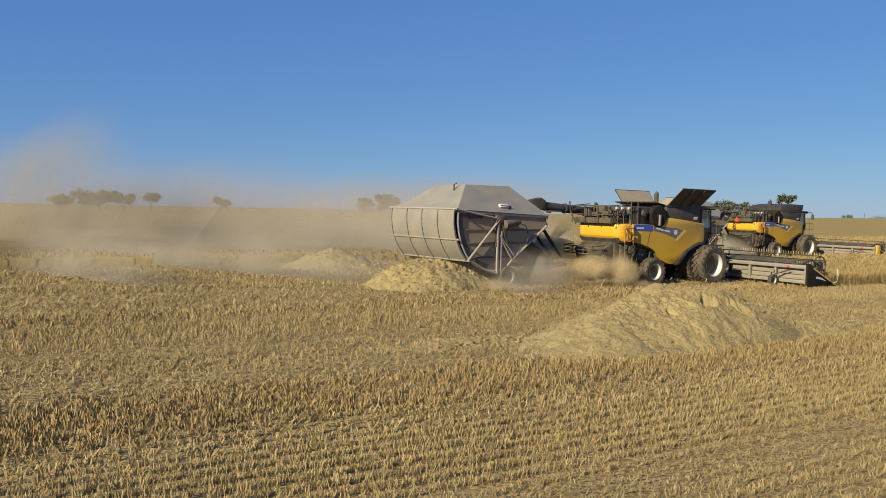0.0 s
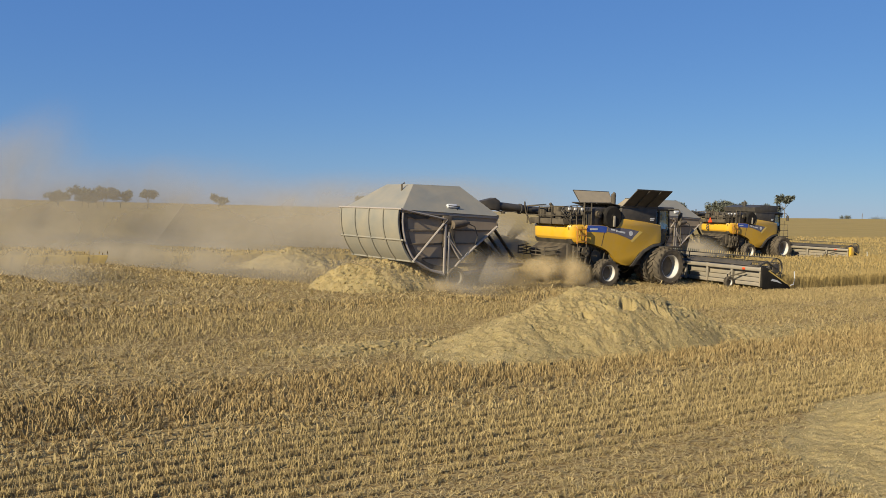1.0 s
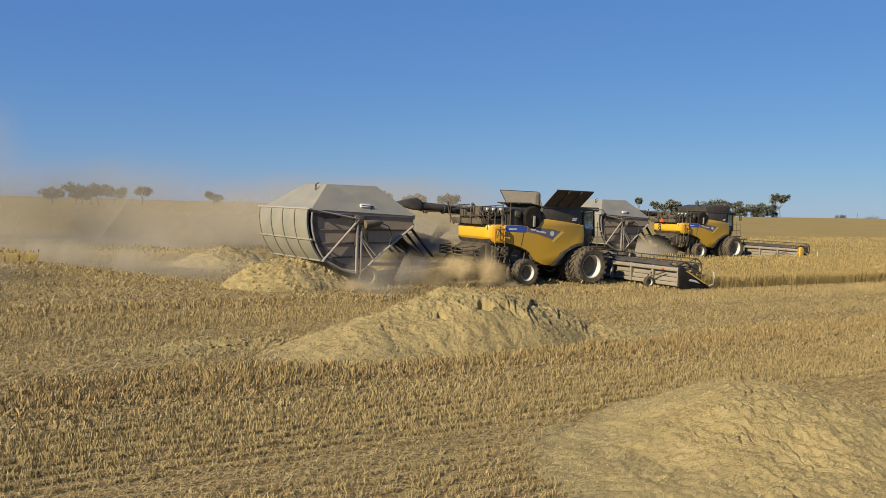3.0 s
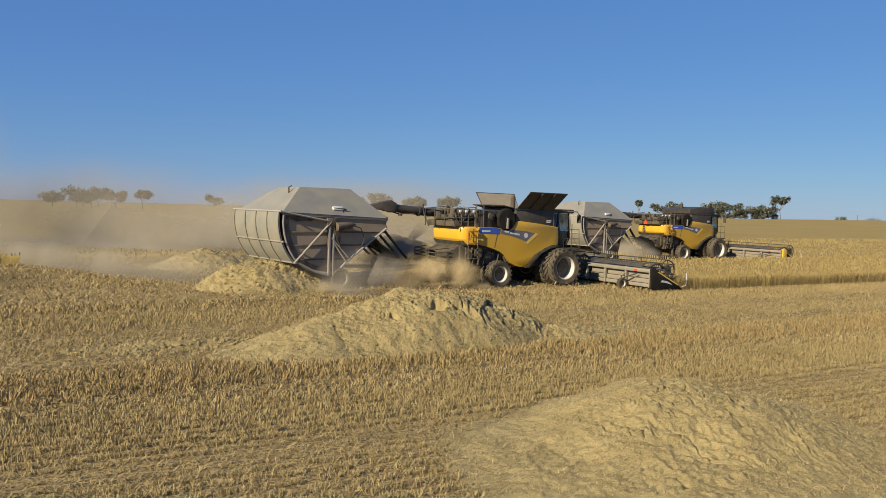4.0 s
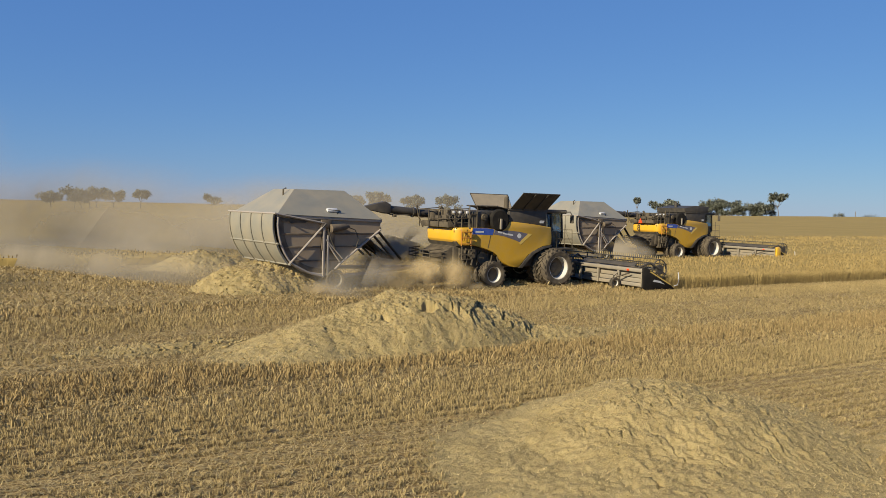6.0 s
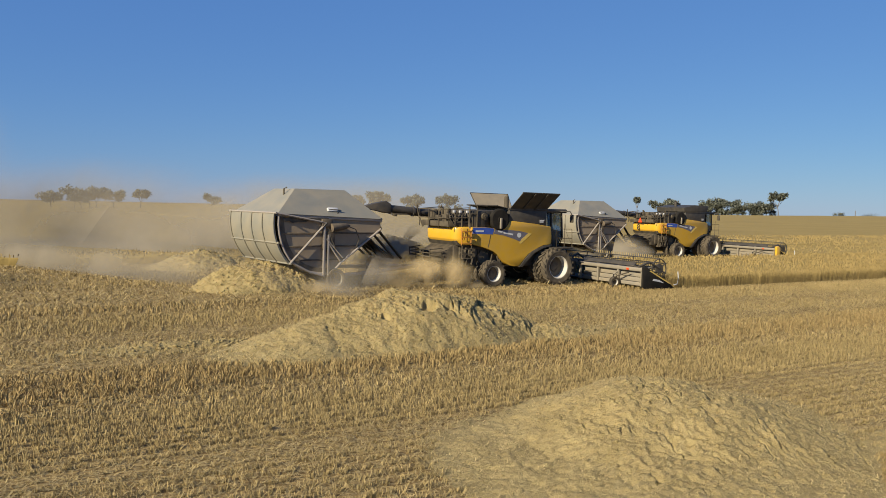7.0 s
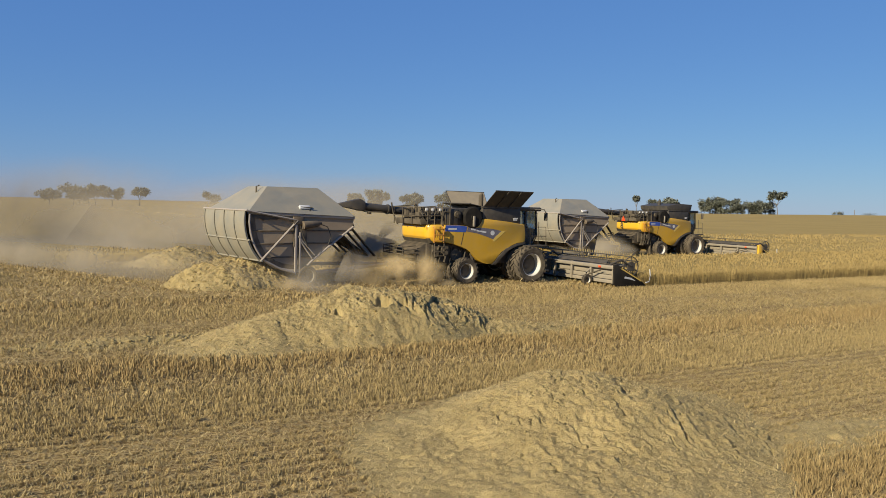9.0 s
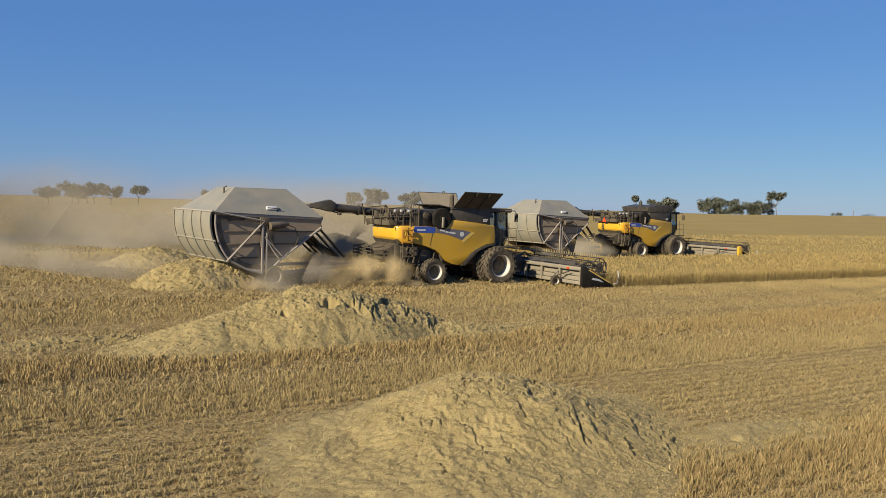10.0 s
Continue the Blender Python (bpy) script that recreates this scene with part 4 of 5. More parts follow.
    lathe(bm, [(0.02, -0.03), (0.07, -0.03), (0.07, 0.0), (0.02, 0.0)], 12, (-4.30, -1.66, 3.62))
    part("air_filter", bm, DARK_STEEL, hv, "dark round air filter canister")
    r = random.Random(4)
    bm = bmesh.new()
    deck = part("engine_deck", box(bm, -6.35, -5.1, -1.35, 1.4, 3.06, 3.35, 0.04), DARK_STEEL, hv, "dark exposed engine machinery")
    for k in range(20):
        x, y = -6.2 + 0.054 * k + r.uniform(-0.05, 0.05), r.uniform(-1.2, 1.1)
        top = r.uniform(3.5, 4.0)
        if k % 3 == 1:
            part("engine_pipe", tube(bmesh.new(), [(x, y, 3.3), (x, y, top - 0.1), (x + 0.14, y, top)], [0.06, 0.06, 0.05], 8), DARK_STEEL, deck)
        else:
            part("engine_unit", box(bmesh.new(), x - 0.12, x + 0.12, y - 0.2, y + 0.2, 3.3, top, 0.02), DARK_STEEL, deck)
    bm = bmesh.new()
    for k in range(9):
        x = -6.3 + 0.15 * k
        pts = [(x, -1.3 + r.uniform(0, 0.3), 3.1), (x + r.uniform(-0.1, 0.2), -1.32, 3.5), (x + r.uniform(-0.1, 0.4), -1.1, r.uniform(3.6, 3.95))]
        tube(bm, pts, r.uniform(0.02, 0.05), 6)
    part("hose", bm, BLACK, hv, "black hoses and pipes")
    bm = tube(bmesh.new(), [(-5.6, 0.5, 3.2), (-5.6, 0.5, 3.98), (-5.72, 0.5, 4.08)], [0.09, 0.09, 0.08], 12)
    part("exhaust", bm, DARK_STEEL, hv, "dark exhaust stack")
    rails = [[(-6.4, -1.5, 3.05), (-6.4, -1.5, 3.95), (-5.2, -1.5, 4.05), (-5.2, -1.5, 3.05)], [(-6.4, -1.5, 3.5), (-5.2, -1.5, 3.55)], [(-6.0, -1.5, 3.05), (-6.0, -1.5, 3.98)], [(-5.6, -1.5, 3.05), (-5.6, -1.5, 4.02)],
             [(-6.4, 1.5, 3.05), (-6.4, 1.5, 3.95), (-5.2, 1.5, 4.05)], [(-6.4, -1.5, 3.95), (-6.4, 1.5, 3.95)], [(-6.4, -1.5, 3.5), (-6.4, 1.5, 3.5)], [(-6.4, -0.5, 3.05), (-6.4, -0.5, 3.95)], [(-6.4, 0.5, 3.05), (-6.4, 0.5, 3.95)], [(-6.35, -1.5, 3.5), (-6.0, -1.5, 3.1)], [(-5.2, -1.6, 3.0), (-5.2, -1.6, 4.2)], [(-4.75, -1.6, 3.0), (-4.75, -1.6, 4.15)], [(-5.2, -1.6, 3.75), (-4.75, -1.6, 3.75)]]
    for p in rails:
        part("guard_rail", tube(bmesh.new(), p, 0.028, 6), DARK_STEEL, hv, "dark guard rail bar")
    for x, y in ((-6.1, -1.5), (-5.75, -1.52), (-5.3, -1.5)):
        bm = box(bmesh.new(), x - 0.07, x + 0.07, y - 0.08, y, 3.78, 3.9, 0.015)
        part("work_lamp", bm, LETTER, hv, "pale square work lamp")
    # ladder at the rear corner
    lad = new("ladder"); lad.parent = hv
    tagged(lad, "orange upper and black lower access ladder")
    for x in (-5.78, -5.22):
        part("ladder_rail", tube(bmesh.new(), [(x, -1.70, 3.0), (x, -1.82, 2.86), (x, -1.82, 2.15)], 0.035, 6), ORANGE, lad, "orange ladder rail")
        part("ladder_rail", tube(bmesh.new(), [(x + 0.05, -1.80, 2.2), (x + 0.05, -1.80, 1.45)], 0.03, 6), DARK_STEEL, lad)
    for z in (2.85, 2.55, 2.25):
        part("rung", box(bmesh.new(), -5.78, -5.22, -1.86, -1.74, z - 0.02, z + 0.03, 0.01), ORANGE, lad, "orange rung")
    for z in (1.95, 1.7, 1.48):
        part("rung", box(bmesh.new(), -5.73, -5.17, -1.86, -1.74, z - 0.02, z + 0.02, 0.01), DARK_STEEL, lad)
    # unloading auger, folded back along the left side
    bm = tube(bmesh.new(), [(-2.4, 1.85, 3.45), (-5.4, 1.85, 3.66), (-8.15, 1.85, 3.90)], [0.23, 0.23, 0.21], 16)
    for x, z in ((-5.2, 3.645), (-6.6, 3.765)):
        lathe_m = tube(bm, [(x, 1.85, z), (x - 0.1, 1.85, z + 0.008)], 0.27, 16)
    auger = part("unloading_auger", bm, TANK, hv, "long dark folded unloading auger")
    bm = prism(bmesh.new(), [(-8.05, 4.14), (-8.35, 4.30), (-9.55, 4.02), (-9.62, 3.86), (-8.75, 3.80), (-8.35, 3.66), (-8.05, 3.68)], 1.6, 2.1, 0.04)
    part("spout", bm, BLACK, auger, "black rubber discharge spout")
    bm = bmesh.new()
    tube(bm, [(-8.6, 1.7, 3.78), (-8.0, 1.7, 3.62), (-7.2, 1.7, 3.62), (-6.8, 1.75, 3.6)], 0.035, 6)
    box(bm, -7.9, -7.7, 1.62, 1.78, 3.5, 3.64, 0.02)
    part("hydraulic_pipe", bm, DARK_STEEL, auger)
    bm = tube(bmesh.new(), [(-6.3, 1.3, 3.0), (-6.4, 1.6, 3.55), (-6.5, 1.6, 3.95), (-6.55, 1.55, 4.15)], 0.04, 6)
    part("auger_cradle", bm, DARK_STEEL, hv, "dark auger rest")
    # cab
    cab = new("cab"); cab.parent = hv
    bm = prism(bmesh.new(), [(-0.1, 1.95), (1.05, 1.95), (1.32, 2.5), (1.22, 3.85), (-0.1, 3.85)], -0.92, 0.92, 0.03)
    part("cab_glass", bm, GLASS, cab, "tinted cab glazing")
    bm = box(bmesh.new(), -0.3, 1.55, -1.1, 1.1, 3.86, 4.08, 0.08)
    part("cab_roof", bm, BLACK, cab, "black cab roof")
    for s in (-1, 1):
        for pts in ([(-0.12, s * 0.95, 1.95), (-0.12, s * 0.95, 3.9)], [(1.07, s * 0.95, 1.95), (1.34, s * 0.95, 2.5), (1.24, s * 0.95, 3.9)], [(0.5, s * 0.95, 1.95), (0.55, s * 0.95, 3.9)]):
            part("cab_pillar", tube(bmesh.new(), pts, 0.05, 6), BLACK, cab)
        bm = tube(bmesh.new(), [(1.0, s * 1.0, 3.95), (1.4, s * 1.5, 3.97), (1.45, s * 1.6, 3.8)], 0.035, 6)
        box(bm, 1.40, 1.50, s * 1.6 - 0.12, s * 1.6 + 0.12, 3.35, 3.8, 0.03)
        part("mirror", bm, BLACK, cab, "black mirror on an arm")
    bm = box(bmesh.new(), 0.1, 1.3, -0.55, 0.55, 1.9, 2.9, 0.08)
    part("cab_seat", bm, BLACK, cab)
    # platform and rails beside the cab
    bm = box(bmesh.new(), -0.1, 1.5, -1.75, -1.08, 1.92, 2.0, 0.015)
    box(bm, -0.1, 1.5, 1.08, 2.2, 1.92, 2.0, 0.015)
    part("platform", bm, DARK_STEEL, hv)
    for p in ([(0.35, -1.7, 2.0), (0.35, -1.7, 3.0), (1.4, -1.7, 3.0), (1.45, -1.7, 2.0)], [(0.35, -1.7, 2.5), (1.42, -1.7, 2.5)], [(0.9, -1.7, 2.0), (0.9, -1.7, 3.3)]):
        part("guard_rail", tube(bmesh.new(), p, 0.022, 6), DARK_STEEL, hv)
    # chopper and spreader under the tail
    bm = prism(bmesh.new(), [(-5.9, 2.08), (-6.5, 1.75), (-6.3, 1.2), (-5.8, 1.1), (-5.2, 1.4), (-5.2, 2.08)], -1.15, 1.15, 0.04)
    part("straw_chopper", bm, DARK_STEEL, hv, "dark straw chopper housing")
    bm = bmesh.new()
    for z in (1.62, 1.8, 1.98):
        tube(bm, [(-6.5, -1.2, z), (-7.2, -1.1, z - 0.08), (-7.2, 1.1, z - 0.08), (-6.5, 1.2, z)], 0.03, 6)
    for y in (-1.1, -0.4, 0.4, 1.1):
        tube(bm, [(-7.2, y, 1.5), (-7.2, y, 1.95)], 0.025, 6)
    part("rear_frame", bm, DARK_STEEL, hv, "dark tubular rear frame")
    bm = bmesh.new()
    for k in range(14):
        x = -5.2 + 0.22 * k + r.uniform(-0.05, 0.05)
        tube(bm, [(x, -1.4, 2.0 - 0.06 * k * 0.5), (x + r.uniform(-0.3, 0.3), -1.45, r.uniform(0.95, 1.3))], r.uniform(0.03, 0.06), 6)
    for x, z, rr in ((-4.9, 1.75, 0.25), (-4.3, 1.5, 0.3), (-5.5, 1.6, 0.2)):
        lathe(bm, [(0.03, 0), (rr, 0), (rr, 0.08), (0.03, 0.08)], 18, (x, -1.5, z))
    part("drive_belts", bm, DARK_STEEL, hv, "dark belts, pulleys and struts")
    # axles and wheels
    bm = tube(bmesh.new(), [(0, -1.9, 1.0), (0, 1.9, 1.0)], 0.2, 10)
    box(bm, -0.35, 0.35, -1.0, 1.0, 0.7, 1.3, 0.06)
    part("front_axle", bm, DARK_STEEL, hv)
    bm = tube(bmesh.new(), [(-4.0, -1.9, 0.72), (-4.0, 1.9, 0.72)], 0.13, 10)
    box(bm, -4.2, -3.8, -0.9, 0.9, 0.62, 1.2, 0.05)
    part("rear_axle", bm, DARK_STEEL, hv)
    for y, sd in ((-2.22, -1), (-1.22, -1), (2.22, 1), (1.22, 1)):
        build_wheel(hv, "front_wheel", -0.1, y, 1.0, 0.74, 0.60, 20, sd, None, "large dual front wheel with a white rim", 0.065)
    for y, sd in ((-1.98, -1), (-1.2, -1), (1.98, 1), (1.2, 1)):
        build_wheel(hv, "rear_wheel", -4.0, y, 0.70, 0.52, 0.40, 18, sd, None, "dual rear wheel with a white rim")
    # feeder house
    bm = prism(bmesh.new(), [(0.3, 1.9), (0.3, 1.0), (2.5, 0.35), (2.6, 1.15), (1.4, 1.75)], -0.8, 0.8, 0.04)
    part("feeder_house", bm, DARK_STEEL, hv, "dark feeder house")
    for s in (-1, 1):
        part("lift_ram", tube(bmesh.new(), [(0.3, s * 0.95, 0.75), (2.3, s * 0.9, 0.5)], [0.09, 0.05], 8), STEEL, hv)
    bm = bmesh.new()
    for a in ((1.0, -1.0, 1.6), (1.3, -1.15, 1.35), (1.6, -1.0, 1.7)):
        tube(bm, [(0.5, -1.0, 1.8), a, (2.3, -1.2, 1.2), (2.6, -1.6, 1.1)], 0.03, 6)
    part("hose", bm, BLACK, hv)
    tagged(hv, "yellow and black combine harvester, grain tank flaps open", "harvester", "combine harvesters in echelon")
    return hv


def build_header():
    """A wide draper front with a tined reel, in the harvester's frame."""
    hd = new("header")
    HW = 6.05
    for s in (-1, 1):
        bm = box(bmesh.new(), 2.50, 2.72, min(0, s * HW), max(0, s * HW), 0.98, 1.18, 0.05)
        part("main_beam", bm, HEADER_PAINT, hd, "dusty grey top beam")
    for z0, z1, xo in ((0.24, 0.42, 2.62), (0.44, 0.66, 2.68), (0.68, 0.96, 2.74)):
        for s in (-1, 1):
            bm = box(bmesh.new(), xo, xo + 0.05, min(s * 1.35, s * HW), max(s * 1.35, s * HW), z0, z1, 0.01)
            part("back_sheet", bm, HEADER_PAINT, hd, "dusty grey back sheet")
    for y in (-5.95, -4.2, -2.6, -1.1, 1.1, 2.6, 4.2, 5.95):
        bm = box(bmesh.new(), 2.54, 2.68, y - 0.06, y + 0.06, 0.22, 1.2, 0.015)
        part("upright", bm, HEADER_PAINT, hd)
    for s in (-1, 1):
        bm = prism(bmesh.new(), [(2.74, 1.14), (2.80, 1.14), (3.02, 1.36), (2.98, 1.39)], min(s * 1.0, s * 5.1), max(s * 1.0, s * 5.1), 0.008)
        part("crop_shield", bm, TANK, hd, "dark dusty sheet above the beam")
    bm = box(bmesh.new(), 2.75, 4.45, -HW + 0.1, HW - 0.1, 0.2, 0.26, 0.01)
    part("draper_deck", bm, BLACK, hd, "black draper belt")
    bm = box(bmesh.new(), 4.4, 4.52, -HW + 0.05, HW - 0.05, 0.14, 0.22, 0.01)
    for k in range(120):
        y = -HW + 0.1 + k * (2 * HW - 0.2) / 119
        box(bm, 4.5, 4.66, y - 0.012, y + 0.012, 0.15, 0.19)
    part("cutter_bar", bm, STEEL, hd, "steel cutter bar with guards")
    for s in (-1, 1):
        y0, y1 = (s * HW - 0.05, s * HW + 0.05)
        bm = prism(bmesh.new(), [(2.5, 0.22), (2.5, 1.22), (2.75, 1.24), (3.5, 0.86), (4.5, 0.30), (4.78, 0.10), (4.7, 0.05), (2.7, 0.12)], y0, y1, 0.015)
        end = part("end_sheet", bm, SOOT, hd, "black end sheet")
        f = s * HW + s * 0.056
        bm = prism(bmesh.new(), [(2.95, 1.02), (3.05, 1.05), (4.5, 0.34), (4.4, 0.33)], min(f, f - s * 0.008), max(f, f - s * 0.008))
        part("stripe", bm, GOLD, end, "yellow stripe")
        bm = prism(bmesh.new(), [(3.2, 0.52), (3.28, 0.62), (3.7, 0.54), (4.05, 0.36), (3.6, 0.46)], min(f, f - s * 0.008), max(f, f - s * 0.008))
        part("marking", bm, LETTER, end, "pale oval marking")
        bm = tube(bmesh.new(), [(4.80, s * HW, 0.25), (5.05, s * HW, 0.30), (5.12, s * HW, 0.6), (5.06, s * HW, 0.95)], 0.028, 6)
        part("crop_divider", bm, LETTER, hd, "thin pale upright crop divider")
        bm = tube(bmesh.new(), [(2.62, s * 5.6, 1.2), (3.3, s * 5.75, 1.45), (4.0, s * 5.75, 1.12)], 0.06, 8)
        part("reel_arm", bm, BLACK, hd)
        bm = tube(bmesh.new(), [(2.75, s * 5.5, 0.95), (3.7, s * 5.7, 1.25)], [0.05, 0.03], 8)
        part("reel_ram", bm, STEEL, hd)
    bm = tube(bmesh.new(), [(2.62, 0, 1.2), (3.3, 0, 1.55), (4.0, 0, 1.12)], 0.06, 8)
    part("reel_arm", bm, BLACK, hd)
    # reel: axle, end spiders, six bats with tines
    reel = new("reel"); reel.parent = hd
    tagged(reel, "dark pickup reel with steel tines")
    cx, cz, R = 4.02, 1.10, 0.52
    part("reel_tube", tube(bmesh.new(), [(cx, -5.7, cz), (cx, 5.7, cz)], 0.09, 10), TANK, reel)
    for y in (-5.72, -3.8, -1.9, 0.0, 1.9, 3.8, 5.72):
        bm = bmesh.new()
        for k in range(6):
            a = radians(30 + 60 * k)
            tube(bm, [(cx, y, cz), (cx + R * math.cos(a), y, cz + R * math.sin(a))], 0.03, 6)
        if abs(y) > 5:
            lathe(bm, [(R * 0.93, -0.03), (R, -0.03), (R, 0.03), (R * 0.93, 0.03)], 24, (cx, y, cz))
            lathe(bm, [(0.02, -0.04), (R * 0.5, -0.04), (R * 0.5, 0.04), (0.02, 0.04)], 18, (cx, y, cz))
        part("spider", bm, BLACK, reel)
    for k in range(6):
        a = radians(30 + 60 * k)
        bx, bz = cx + R * math.cos(a), cz + R * math.sin(a)
        bm = tube(bmesh.new(), [(bx, -5.75, bz), (bx, 5.75, bz)], 0.03, 6)
        box(bm, bx - 0.07, bx + 0.07, -5.75, 5.75, bz - 0.012, bz + 0.012, 0, None)
        bat = part("bat", bm, TANK, reel, "dark dusty reel bat")
        bm = bmesh.new()
        for j in range(76):
            y = -5.7 + 0.152 * j
            if k == 1:
                box(bm, bx - 0.01, bx + 0.01, y - 0.014, y + 0.014, bz, bz + 0.17)
            else:
                box(bm, bx - 0.008, bx + 0.008, y - 0.012, y + 0.012, bz - 0.26, bz)
        bm.verts.ensure_lookup_table()
        for j in range(75):
            bm.edges.new((bm.verts[8 * j], bm.verts[8 * j + 8]))
        part("comb", bm, STRAW_PALE if k == 1 else TANK, bat, "comb of thin reel tines")
    # gauge wheels on the back
    for y in (-4.35, 4.35):
        bm = tube(bmesh.new(), [(2.6, y + 0.18, 0.9), (2.3, y + 0.18, 0.7), (2.2, y + 0.14, 0.32)], 0.045, 8)
        part("wheel_bracket", bm, HEADER_PAINT, hd)
        bm = tube(bmesh.new(), [(2.5, y - 0.75, 0.9), (2.3, y, 0.62)], 0.035, 8)
        part("wheel_brace", bm, DARK_STEEL, hd)
        build_wheel(hd, "gauge_wheel", 2.2, y, 0.31, 0.2, 0.17, 12, -1, None, "small gauge wheel with a white rim", 0.02)
    for y in (-5.0, 5.0):
        bm = box(bmesh.new(), 2.46, 2.51, y - 0.08, y + 0.08, 1.02, 1.12, 0.01)
        part("reflector", bm, RED, hd, "red reflector")
    bm = tube(bmesh.new(), [(2.66, -1.0, 1.24), (2.66, -3.4, 1.26), (2.66, -5.6, 1.22)], 0.03, 6)
    part("hydraulic_pipe", bm, BLACK, hd)
    tagged(hd, "wide dusty grey draper header with a tined reel", "header", "harvester headers")
    return hd


RZ = 90 - HEADING
harvester, header = build_harvester(), build_header()
harvester.matrix_basis = header.matrix_basis = pose(O1[0] - 0.05, O1[1] - 0.1, -0.05, 0, 0, RZ)
harvester_2 = copy_thing(harvester, pose(O2[0], O2[1], -0.06, 0, 0, RZ))
header_2 = copy_thing(header, pose(O2[0], O2[1], -0.06, 0, 0, RZ))
bm = prism(bmesh.new(), [(2.5, 0.2), (2.5, 1.3), (2.75, 1.36), (3.0, 1.2), (3.0, 0.3)], -6.2, -6.0, 0.03)
part("end_shield", bm, YELLOW, header_2, "yellow end shield")
for ob in [o for o in harvester_2.children_recursive if o.name.startswith(("flap_lining", "tank_flap", "filling_auger"))]:
    bpy.data.objects.remove(ob)
far_tank = [o for o in harvester_2.children if o.name.startswith("grain_tank")][0]
bm = prism(bmesh.new(), [(-2.9, 4.07), (-3.0, 4.42), (-1.6, 4.66), (0.1, 4.6), (-0.05, 4.07)], -1.62, 1.62, 0.03)
part("tank_cover", bm, TANK, far_tank, "dark closed grain tank cover")
part("cover_knob", tube(bmesh.new(), [(-2.3, 0, 4.5), (-2.3, 0, 4.9), (-2.25, 0, 4.98)], [0.14, 0.16, 0.1], 10), BLACK, far_tank)
bm = prism(bmesh.new(), [(-0.22, 3.06), (0.22, 3.06), (0, 3.48)], -0.02, 0.02)
bm.transform(Matrix.Translation((-6.39, 0.1, 0)) @ Matrix.Rotation(radians(-90), 4, "Z"))
part("warning_triangle", bm, RED, harvester_2, "orange-red slow vehicle triangle")
digit = bpy.data.curves.new("fleet_number", "FONT")
digit.body, digit.size, digit.extrude = "8", 0.72, 0.004
carrier = new("fleet_number_curve", digit)
bpy.context.view_layer.update()
digit_mesh = bpy.data.meshes.new_from_object(carrier.evaluated_get(bpy.context.evaluated_depsgraph_get()))
bpy.data.objects.remove(carrier)
digit_mesh.materials.append(BLACK)
number = new("fleet_number", digit_mesh)
number.parent = harvester_2
number.matrix_basis = pose(-6.10, 0.78, 2.42, 90, 0, -90)
tagged(number, "dark painted figure eight")
tagged(harvester_2, "yellow combine harvester farther off in the wheat")
header_2.scale = (1, 1.12, 1)
tagged(header_2, "draper header with a yellow end, cutting wheat")


